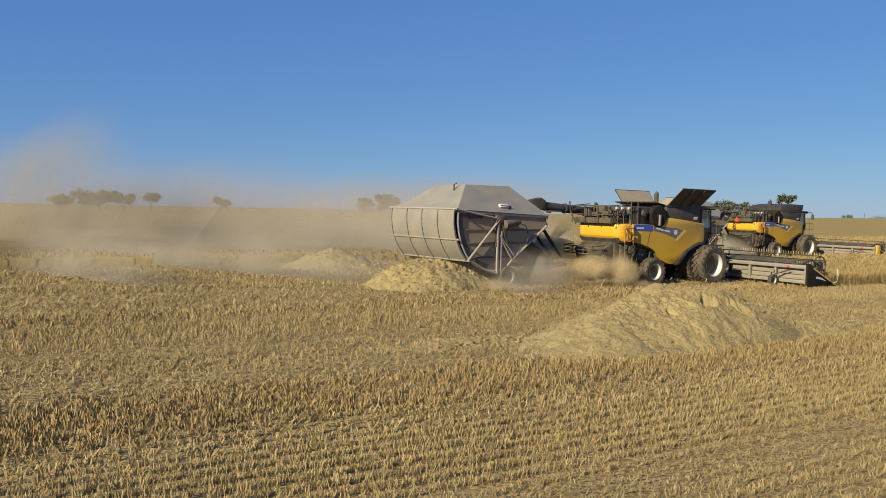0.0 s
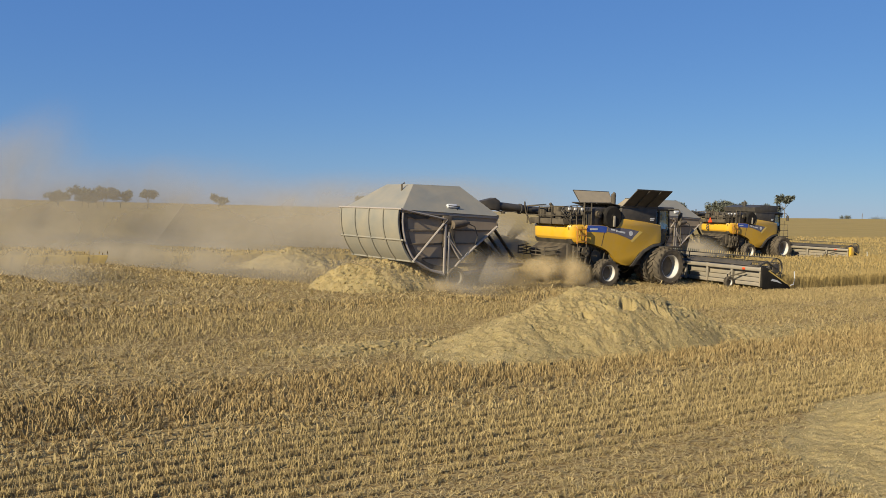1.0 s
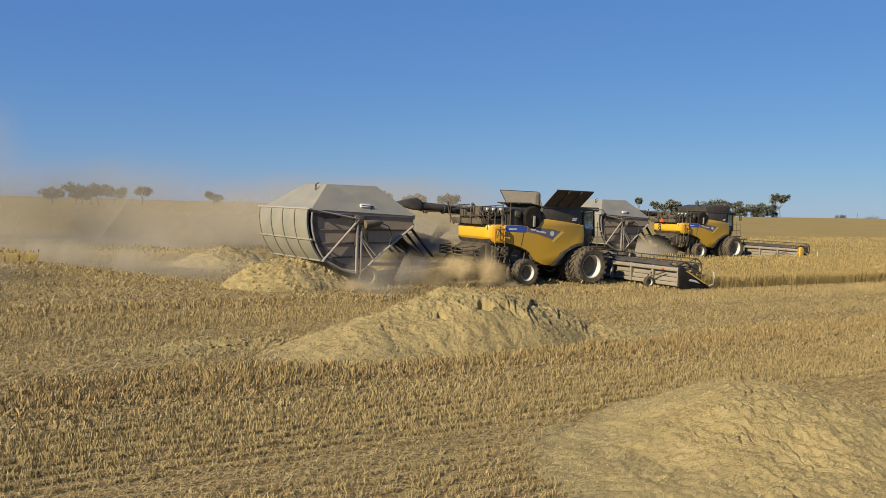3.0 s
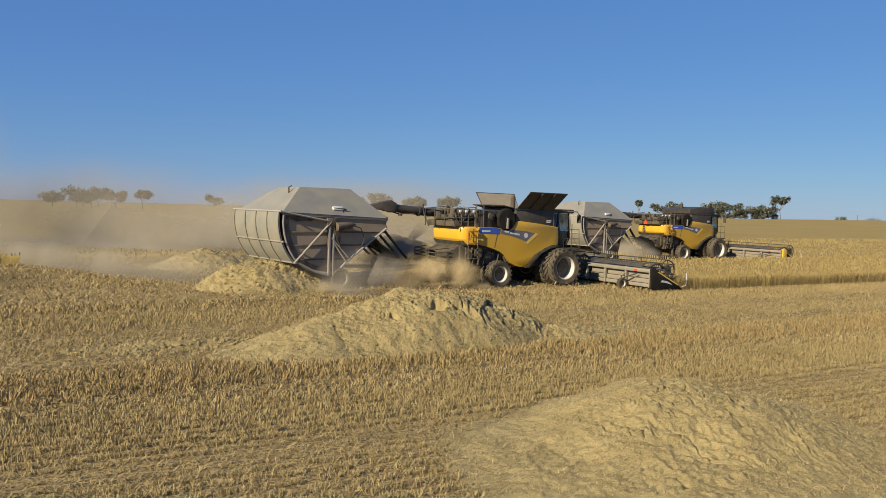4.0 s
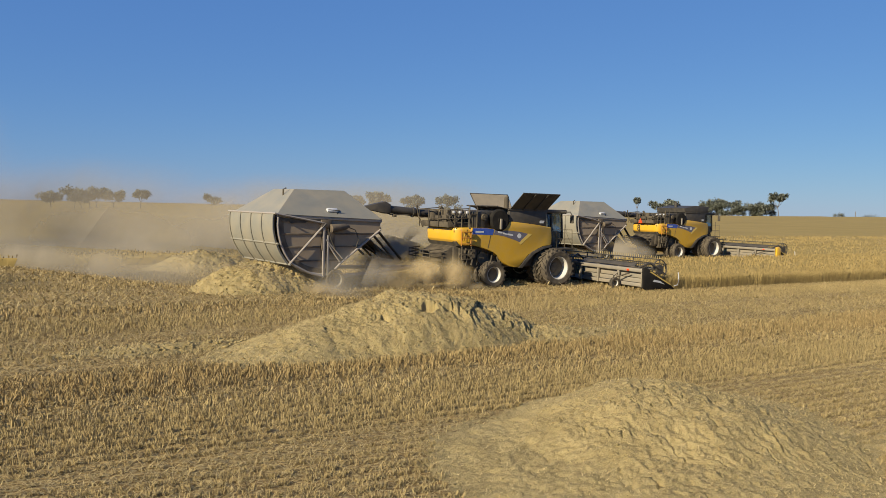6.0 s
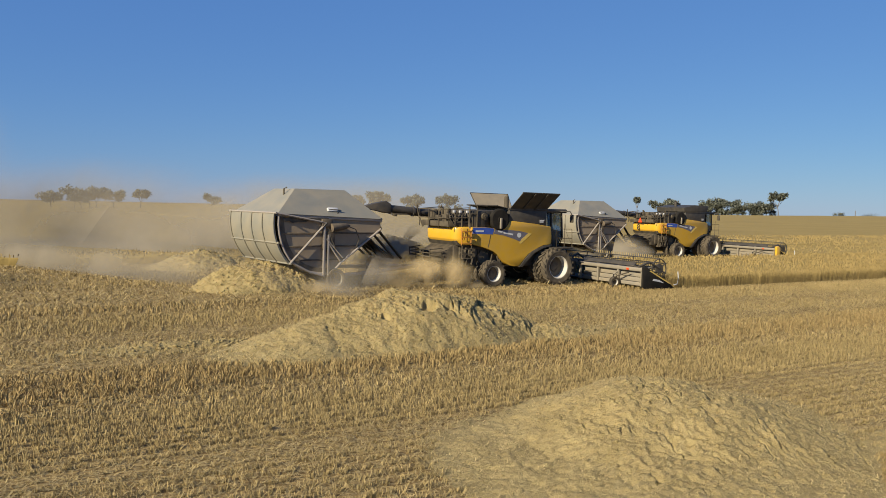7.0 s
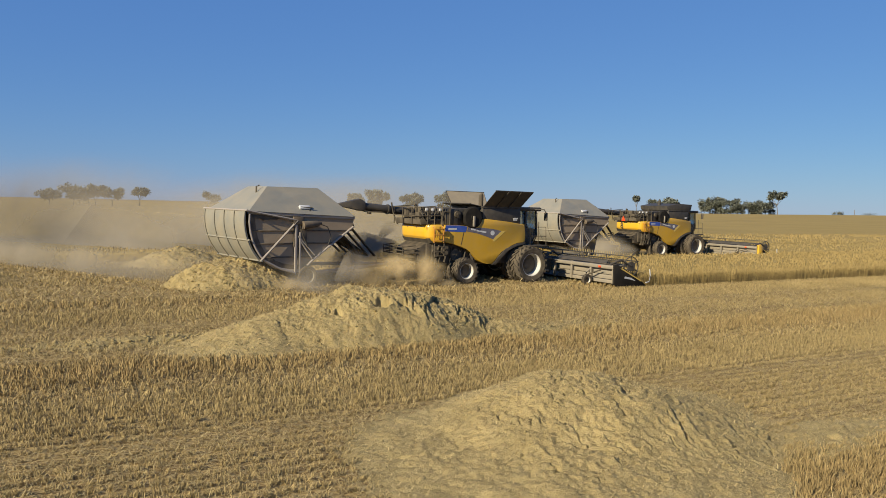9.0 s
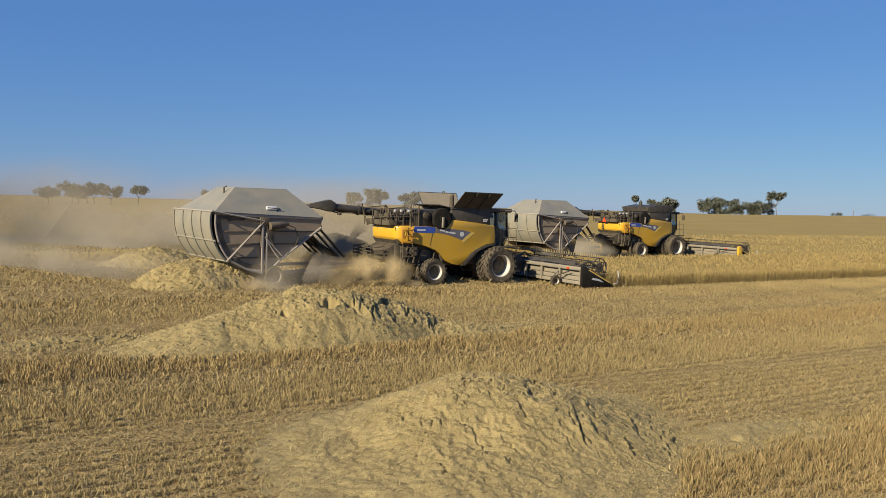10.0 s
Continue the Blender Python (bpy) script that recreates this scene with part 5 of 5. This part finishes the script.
# ---- chaff cart: origin under its right wheel ----
def build_cart():
    cart = new("chaff_cart")
    W = 4.8                                              # bin width
    ARC = [(-3.15, 3.42), (-3.17, 3.05), (-3.11, 2.6), (-3.0, 2.2), (-2.84, 1.85), (-2.62, 1.5), (-2.36, 1.25), (-2.0, 1.02), (-1.55, 0.86), (-1.1, 0.78), (-0.6, 0.76)]
    SIDE = ARC + [(-0.3, 0.95), (0.4, 1.45), (1.2, 2.05), (2.28, 2.82), (2.30, 3.42)]
    for y, nm in ((0.0, "side_wall"), (W - 0.1, "side_wall")):
        bm = prism(bmesh.new(), SIDE, y - 0.03, y + 0.03)
        wall = part(nm, bm, CART_PANEL, cart, "dusty brown-grey side wall")
        o = -0.07 if y == 0 else 0.07
        # the ribs' shadow lines are put into their dark colour
        for z, x0, x1 in ((2.66, -3.05, 2.2), (2.06, -2.9, 1.2), (1.42, -2.5, 0.35)):
            bm = box(bmesh.new(), x0, x1, y + min(o, 0), y + max(o, 0), z - 0.035, z + 0.035, 0.01)
            part("side_rib", bm, DARK_AND_SHADE, wall, "channel rib coloured dark for its shadow line")
        bm = prism(bmesh.new(), [(-3.2, 3.43), (-3.2, 3.55), (2.36, 3.33), (2.36, 3.21)], y - 0.09, y + 0.09, 0.012)
        part("top_rail", bm, CART_FRAME, wall, "grey top rail")
        # torn rubber seal that hangs under the lid
        rs = random.Random(12)
        edge = [(-3.0 + 0.17 * k, 3.36) for k in range(15)]
        hem = [(x, 3.30 - rs.uniform(0.0, 0.16) - 0.06 * math.exp(-((x + 2.5) / 0.4) ** 2)) for x, _ in edge[::-1]]
        part("torn_seal", prism(bmesh.new(), edge + hem, y + min(o, 0) * 1.3, y + min(o, 0) * 1.3 + 0.02), BLACK, wall, "torn black rubber seal")
        # dark strip that paints the shaded gap behind the gate's edge
        inner = [(-0.6 + (x + 0.6) * 0.885, 3.15 + (z - 3.15) * 0.885) for x, z in ARC]
        part("edge_channel", prism(bmesh.new(), ARC + inner[::-1], y + min(o, 0) * 0.9, y + max(o, 0) * 0.9), DARK_AND_SHADE, wall, "dark strip for the shaded gap along the curved edge")
        bm = bmesh.new()
        tube(bm, [(x, y + o, z) for x, z in ARC], 0.06, 8)
        part("curved_edge", bm, CART_FRAME, wall)
        bm = tube(bmesh.new(), [(2.3, y + o, 3.4), (2.3, y + o, 2.86), (0.1, y + o * 1.5, 1.3), (-0.25, y + o * 2, 1.0), (-0.35, y + o * 2, 0.55)], 0.055, 8)
        part("front_strut", bm, CART_FRAME, wall, "grey diagonal strut")
    # floor and front slope
    bm = bmesh.new()
    for (x0, z0), (x1, z1) in zip(SIDE[8:-1], SIDE[9:]):
        plate(bm, [(x0, 0.0, z0), (x1, 0.0, z1), (x1, W - 0.1, z1), (x0, W - 0.1, z0)], 0.03, (0.4, 0, 0.8))
    part("bin_floor", bm, CART_PANEL, cart)
    # hipped lid
    z0, zf, z1 = 3.54, 3.32, 4.68
    x0, x1, y0, y1 = -3.2, 2.36, -0.1, W
    a0, a1, b0, b1 = -1.72, 0.98, 1.25, W - 1.35
    lid = new("lid"); lid.parent = cart
    tagged(lid, "hipped grey sheet-metal lid filmed with dust")
    for q, nm in (([(x0, y0, z0), (x1, y0, zf), (a1, b0, z1), (a0, b0, z1)], (0, -1, 1)), ([(x1, y0, zf), (x1, y1, zf), (a1, b1, z1), (a1, b0, z1)], (1, 0, 1)),
                  ([(x1, y1, zf), (x0, y1, z0), (a0, b1, z1), (a1, b1, z1)], (0, 1, 1)), ([(x0, y1, z0), (x0, y0, z0), (a0, b0, z1), (a0, b1, z1)], (-1, 0, 1)),
                  ([(a0, b0, z1), (a1, b0, z1), (a1, b1, z1), (a0, b1, z1)], (0, 0, 1))):
        part("lid_sheet", plate(bmesh.new(), q, 0.03, nm), CART_SHEET, lid)
    for p, q in (((x0, y0, z0), (a0, b0, z1)), ((x1, y0, zf), (a1, b0, z1)), ((x0, y1, z0), (a0, b1, z1)), ((x1, y1, zf), (a1, b1, z1)), ((a0, b0, z1), (a1, b0, z1)), ((a0, b0, z1), (a0, b1, z1))):
        part("lid_seam", tube(bmesh.new(), [p, q], 0.03, 6), CART_SHEET, lid)
    bm = box(bmesh.new(), -0.55, 0.0, 0.1, 0.35, 3.62, 3.82, 0.03, Matrix.Rotation(radians(-35), 4, "X"))
    part("lid_lamp", bm, LETTER, lid, "pale work lamp on the lid")
    bm = tube(bmesh.new(), [(-0.1, 0.05, 3.55), (0.1, 0.08, 3.75), (-0.5, 0.12, 3.78)], 0.025, 6)
    part("lamp_bracket", bm, DARK_STEEL, lid)
    bm = tube(bmesh.new(), [(-2.1, 1.6, 4.35), (-2.1, 1.6, 4.7), (-1.95, 1.6, 4.76)], 0.04, 6)
    part("camera_post", bm, DARK_STEEL, lid)
    # rear gate: a ribbed quarter drum on two arms, swung a little open
    gate = new("rear_gate"); gate.parent = cart
    tagged(gate, "ribbed pale curved rear gate, swung partly open")
    px, pz = -0.78, 3.15
    gate.matrix_basis = Matrix.Translation((px, 0, pz)) @ Matrix.Rotation(radians(GATE_OPEN), 4, "Y") @ Matrix.Translation((-px, 0, -pz))
    drum = [(px + 2.62 * math.cos(radians(a)), pz + 2.62 * math.sin(radians(a))) for a in range(176, 232, 5)]
    bm = bmesh.new()
    rows = [[bm.verts.new((x + dx, y, z + dz)) for x, z in drum] for y, dx, dz in ((-0.12, 0, 0), (W + 0.02, 0, 0))]
    inner = [[bm.verts.new((px + (x - px) * 0.985, y, pz + (z - pz) * 0.985)) for x, z in drum] for y in (-0.12, W + 0.02)]
    for k in range(len(drum) - 1):
        bm.faces.new((rows[0][k], rows[0][k + 1], rows[1][k + 1], rows[1][k]))
        bm.faces.new((inner[0][k], inner[1][k], inner[1][k + 1], inner[0][k + 1]))
        for s in (0, 1):
            bm.faces.new((rows[s][k], inner[s][k], inner[s][k + 1], rows[s][k + 1]))
    for k in (0, len(drum) - 1):
        bm.faces.new((rows[0][k], rows[1][k], inner[1][k], inner[0][k]))
    part("gate_sheet", bm, CART_SHEET, gate, "pale curved sheet")
    for y in (-0.1, 1.1, 2.3, 3.5, W - 0.02):
        bm = tube(bmesh.new(), [(px + (x - px) * 1.012, y, pz + (z - pz) * 1.012) for x, z in drum], 0.03, 6)
        part("gate_rib", bm, CART_SHEET, gate)
    for k in (0, 6, len(drum) - 1):
        x, z = drum[k]
        bm = tube(bmesh.new(), [(x, -0.3, z), (x, W + 0.2, z)], 0.045, 8)
        part("gate_bar", bm, CART_SHEET if k else CART_FRAME, gate)
    for y in (-0.16, W + 0.06):
        bm = bmesh.new()
        tube(bm, [(px, y, pz), (drum[0][0], y, drum[0][1])], 0.05, 6)
        tube(bm, [(px, y, pz), (drum[-1][0], y, drum[-1][1])], 0.05, 6)
        part("gate_arm", bm, CART_FRAME, gate, "grey gate arm")
    # posts, rams and axle
    for y in (-0.14, W + 0.04):
        bm = box(bmesh.new(), -0.92, -0.80, y - 0.05, y + 0.05, 0.7, 3.3, 0.015)
        box(bm, -0.70, -0.60, y - 0.05, y + 0.05, 0.6, 2.6, 0.015)
        part("post", bm, CART_FRAME, cart, "grey-purple upright post")
        bm = box(bmesh.new(), -1.0, -0.45, y - 0.06, y + 0.06, 2.95, 3.32, 0.02)
        part("pivot_plate", bm, DARK_AND_SHADE, cart, "dark pivot plate")
        so = -0.12 if y < 0 else 0.12
        bm = tube(bmesh.new(), [(-0.55, y + so, 2.92), (0.2, y + so, 3.0), (0.42, y + so, 3.02)], [0.2, 0.15, 0.05], 12)
        part("drive_motor", bm, DARK_AND_SHADE, cart, "dark tapered hydraulic motor")
        for q in ([(0.3, y + so, 3.0), (0.75, y + so, 2.85), (0.95, y + so, 2.4), (0.8, y + so, 2.0)], [(-0.7, y + so, 2.9), (-0.55, y + so, 2.4), (-0.3, y + so, 1.9)]):
            part("hydraulic_hose", tube(bmesh.new(), q, 0.022, 6), BLACK, cart, "thin black hose")
        bm = box(bmesh.new(), -0.98, -0.3, y - 0.03, y + 0.03, 1.9, 2.75, 0.02)
        part("ram_bracket", bm, DARK_AND_SHADE, cart, "dark bracket plate")
        for p in ([(-0.75, y, 2.4), (0.15, y, 1.5)], [(-0.62, y, 2.15), (0.0, y, 1.35)]):
            part("ram", tube(bmesh.new(), p, [0.06, 0.04], 8), CART_FRAME, cart, "hydraulic ram")
        bm = tube(bmesh.new(), [(-2.45, y, 1.3), (-1.6, y, 0.86), (-0.85, y, 0.66)], 0.05, 8)
        part("lower_rail", bm, CART_FRAME, cart)
    bm = tube(bmesh.new(), [(-0.28, -0.05, 0.5), (-0.28, W - 0.05, 0.5)], 0.09, 8)
    part("axle", bm, DARK_STEEL, cart)
    for y, s in ((-0.12, -1), (W, 1)):
        build_wheel(cart, "cart_wheel", -0.25, y, 0.5, 0.3, 0.33, 14, s, CART_SHEET, "dusty cart wheel with a pale rim", 0.015)
    # slatted chute and drawbar
    for k in range(6):
        y = 0.25 + k * 0.84
        bm = plate(bmesh.new(), [(2.2, y, 2.95), (2.2, y + 0.2, 2.95), (4.0, y + 0.2 - 0.12 * (k - 2.5), 1.3), (4.0, y - 0.12 * (k - 2.5), 1.3)], 0.06, (0.5, 0, 0.8))
        part("chute_slat", bm, BLACK, cart, "black rubber chute strip")
    bm = plate(bmesh.new(), [(2.2, 2.0, 2.7), (2.2, W - 0.4, 2.7), (4.5, W - 1.6, 1.2), (4.5, 2.0, 1.2)], 0.04, (0.5, 0, 0.8))
    part("chute", bm, DARK_AND_SHADE, cart, "dark sloping elevator chute")
    bm = bmesh.new()
    for y in (0.6, W - 0.7):
        tube(bm, [(-0.3, y, 0.55), (2.5, y, 0.7), (6.2, W / 2 - 0.05, 0.75)], 0.09, 8)
    part("drawbar", bm, CART_FRAME, cart, "grey A-frame drawbar")
    tagged(cart, "grey hipped-lid chaff cart towed behind a harvester", "chaff cart", "chaff carts behind the harvesters")
    return cart


GATE_OPEN = 5.5
CART_HEADING = 43.5
cart = build_cart()
cart.matrix_basis = pose(-4.62, 35.75, 0, 0, 0, 90 - CART_HEADING)
c2 = along(-12.28, -2.1, O2)[0]
cart_2 = copy_thing(cart, pose(c2[0], c2[1], 0, 0, 0, 90 - 46.0))
tagged(cart_2, "grey hipped-lid chaff cart half hidden by dust")


# ---- dust in the air ----
def build_dust(name, puffs, seed, label, mat, size=1.6, strew=0.5):
    """Clouds of fine dust: soft oval veils strewn through each puff, thinning out to nothing at their rims.
    Each puff: place ahead / left of the near harvester / up, its spreads, number of veils, how dense. The veils are size
    times as wide as the puff's spreads, and strewn over a part of them."""
    r = np.random.default_rng(seed)
    k, radii = 28, np.array((0.18, 0.36, 0.54, 0.72, 0.88, 1.0))
    ang = np.arange(k) * 2 * np.pi / k
    ring = np.stack([np.cos(ang), np.sin(ang)], 1)
    disc = np.concatenate([[(0, 0)]] + [q * ring for q in radii])
    soft = np.concatenate([[1.0]] + [np.full(k, (1 - q * q) ** 2) for q in radii])
    a, b = np.arange(k), (np.arange(k) + 1) % k
    tris = np.concatenate([np.stack([0 * a, 1 + a, 1 + b], 1)] + [np.concatenate([np.stack([o + a, o + k + a, o + k + b], 1), np.stack([o + a, o + k + b, o + b], 1)]) for o in 1 + k * np.arange(len(radii) - 1)])
    Vs, Fs, Ds, base = [], [], [], 0
    for (x, y, z), (sx, sy, sz), n, peak in puffs:
        q = np.clip(r.normal(0, strew, (n, 3)), -2 * strew, 2 * strew) * np.array((sx, sy, sz))
        P = np.concatenate([along(x + q[:, 0], y + q[:, 1]), np.maximum(z + q[:, 2], 0.1)[:, None]], 1)
        face = np.array((-0.3, -0.8, 0.3)) + r.normal(0, 0.1, (n, 3))        # veils turned between camera and sun, for even light
        face /= np.linalg.norm(face, axis=1, keepdims=True)
        u = np.cross((0, 0, 1), face)
        u /= np.linalg.norm(u, axis=1, keepdims=True)
        w = np.cross(face, u)
        ru, rw = (size * d * (0.75 + 0.5 * r.random(n)) for d in (np.hypot(0.77 * sx, 0.64 * sy), sz))
        V = P[:, None] + ru[:, None, None] * disc[None, :, :1] * u[:, None] + rw[:, None, None] * disc[None, :, 1:] * w[:, None]
        Vs.append(V.reshape(-1, 3))
        Fs.append((tris[None] + base + len(disc) * np.arange(n)[:, None, None]).reshape(-1, 3))
        Ds.append((peak * (0.75 + 0.5 * r.random(n))[:, None] * soft).ravel())
        base += n * len(disc)
    ob = bulk(name, np.concatenate(Vs), np.concatenate(Fs), mat, True)
    ob.data.attributes.new("veil", "FLOAT", "POINT").data.foreach_set("value", np.concatenate(Ds).astype(np.float32))
    tagged(ob, label, "dust", kind="stuff")
    return ob


build_dust("chaff_spray", [((-5.2, -2.5, 0.18), (0.28, 0.2, 0.17), 2, 0.85), ((-5.8, -2.45, 0.5), (0.48, 0.3, 0.4), 2, 0.9), ((-6.7, -2.3, 0.85), (0.7, 0.4, 0.58), 3, 0.85), ((-7.8, -2.0, 1.05), (0.85, 0.5, 0.62), 3, 0.75), ((-9.2, -1.6, 0.8), (1.0, 0.8, 0.55), 2, 0.5), ((-7.0, -2.5, 0.2), (1.5, 0.3, 0.2), 1, 0.8), ((-14.0, -1.6, 0.1), (1.2, 0.8, 0.25), 2, 0.5)],
           1, "brown chaff and dust thrown out behind the harvester", SPRAY, 1.5, 0.4)
build_dust("cart_smoke", [((-9.6, 1.0, 1.2), (1.7, 0.8, 1.1), 1, 0.88), ((-6.8, 3.0, 1.6), (2.8, 0.6, 1.2), 1, 0.85), ((-10.4, -1.0, 0.7), (1.5, 0.5, 0.6), 1, 0.75), ((-12.3, -1.6, 0.3), (1.5, 0.4, 0.4), 1, 0.7)],
           2, "dark grey-brown dust between the cart and the harvester", DARK_DUST, 1.5, 0.3)
build_dust("cart_dust", [((-20.5, 5.5, 0.6), (4.0, 1.6, 0.8), 1, 0.45), ((-30, 9, 0.7), (8, 1.5, 1.0), 1, 0.6), ((-13.0, -3.6, 0.8), (2.2, 0.2, 0.8), 1, 0.4)],
           6, "tan dust hanging round the cart", DUST, 1.7, 0.1)
build_dust("drifting_dust", [((-4.0, 21.5, 1.3), (6, 1, 2.0), 1, 0.85), ((-12, 22.5, 1.2), (9, 1, 2.4), 1, 0.85), ((-20.5, 23.5, 1.2), (10, 1, 2.5), 1, 0.85), ((-28, 25, 1.2), (11, 1, 2.5), 1, 0.85), ((-36, 26.5, 1.2), (12, 1, 2.7), 1, 0.85), ((-24, 14, 0.6), (16, 1, 1.0), 1, 0.6)],
           3, "broad haze of tan dust drifting over the field", DUST, 1.75, 0.1)
build_dust("far_dust", [((1.7, 16, 1.4), (3, 1, 1.2), 1, 0.6), ((9.1, 13.6, 1.2), (2.4, 0.8, 1.0), 1, 0.65), ((18.0, 12.4, 0.9), (2.8, 0.3, 0.9), 2, 0.8), ((20.0, 12.2, 0.7), (1.3, 0.3, 0.65), 1, 0.75), ((15.2, 12.7, 0.7), (1.6, 0.3, 0.6), 1, 0.5)],
           4, "tan dust behind the farther harvester", DUST, 1.4, 0.3)
build_dust("high_haze", [((-20, 28, 3.9), (13, 1, 2.8), 1, 0.64), ((-8, 28, 3.7), (12, 1, 2.2), 1, 0.6), ((6, 28.5, 4.2), (8, 1, 1.5), 1, 0.55), ((-31, 29, 4.2), (14, 1, 3.4), 1, 0.6), ((-28, 30, 6.0), (9, 1, 3.4), 1, 0.26)],
           5, "thin veil of tan dust rising against the sky", HAZE, 1.8, 0.1)
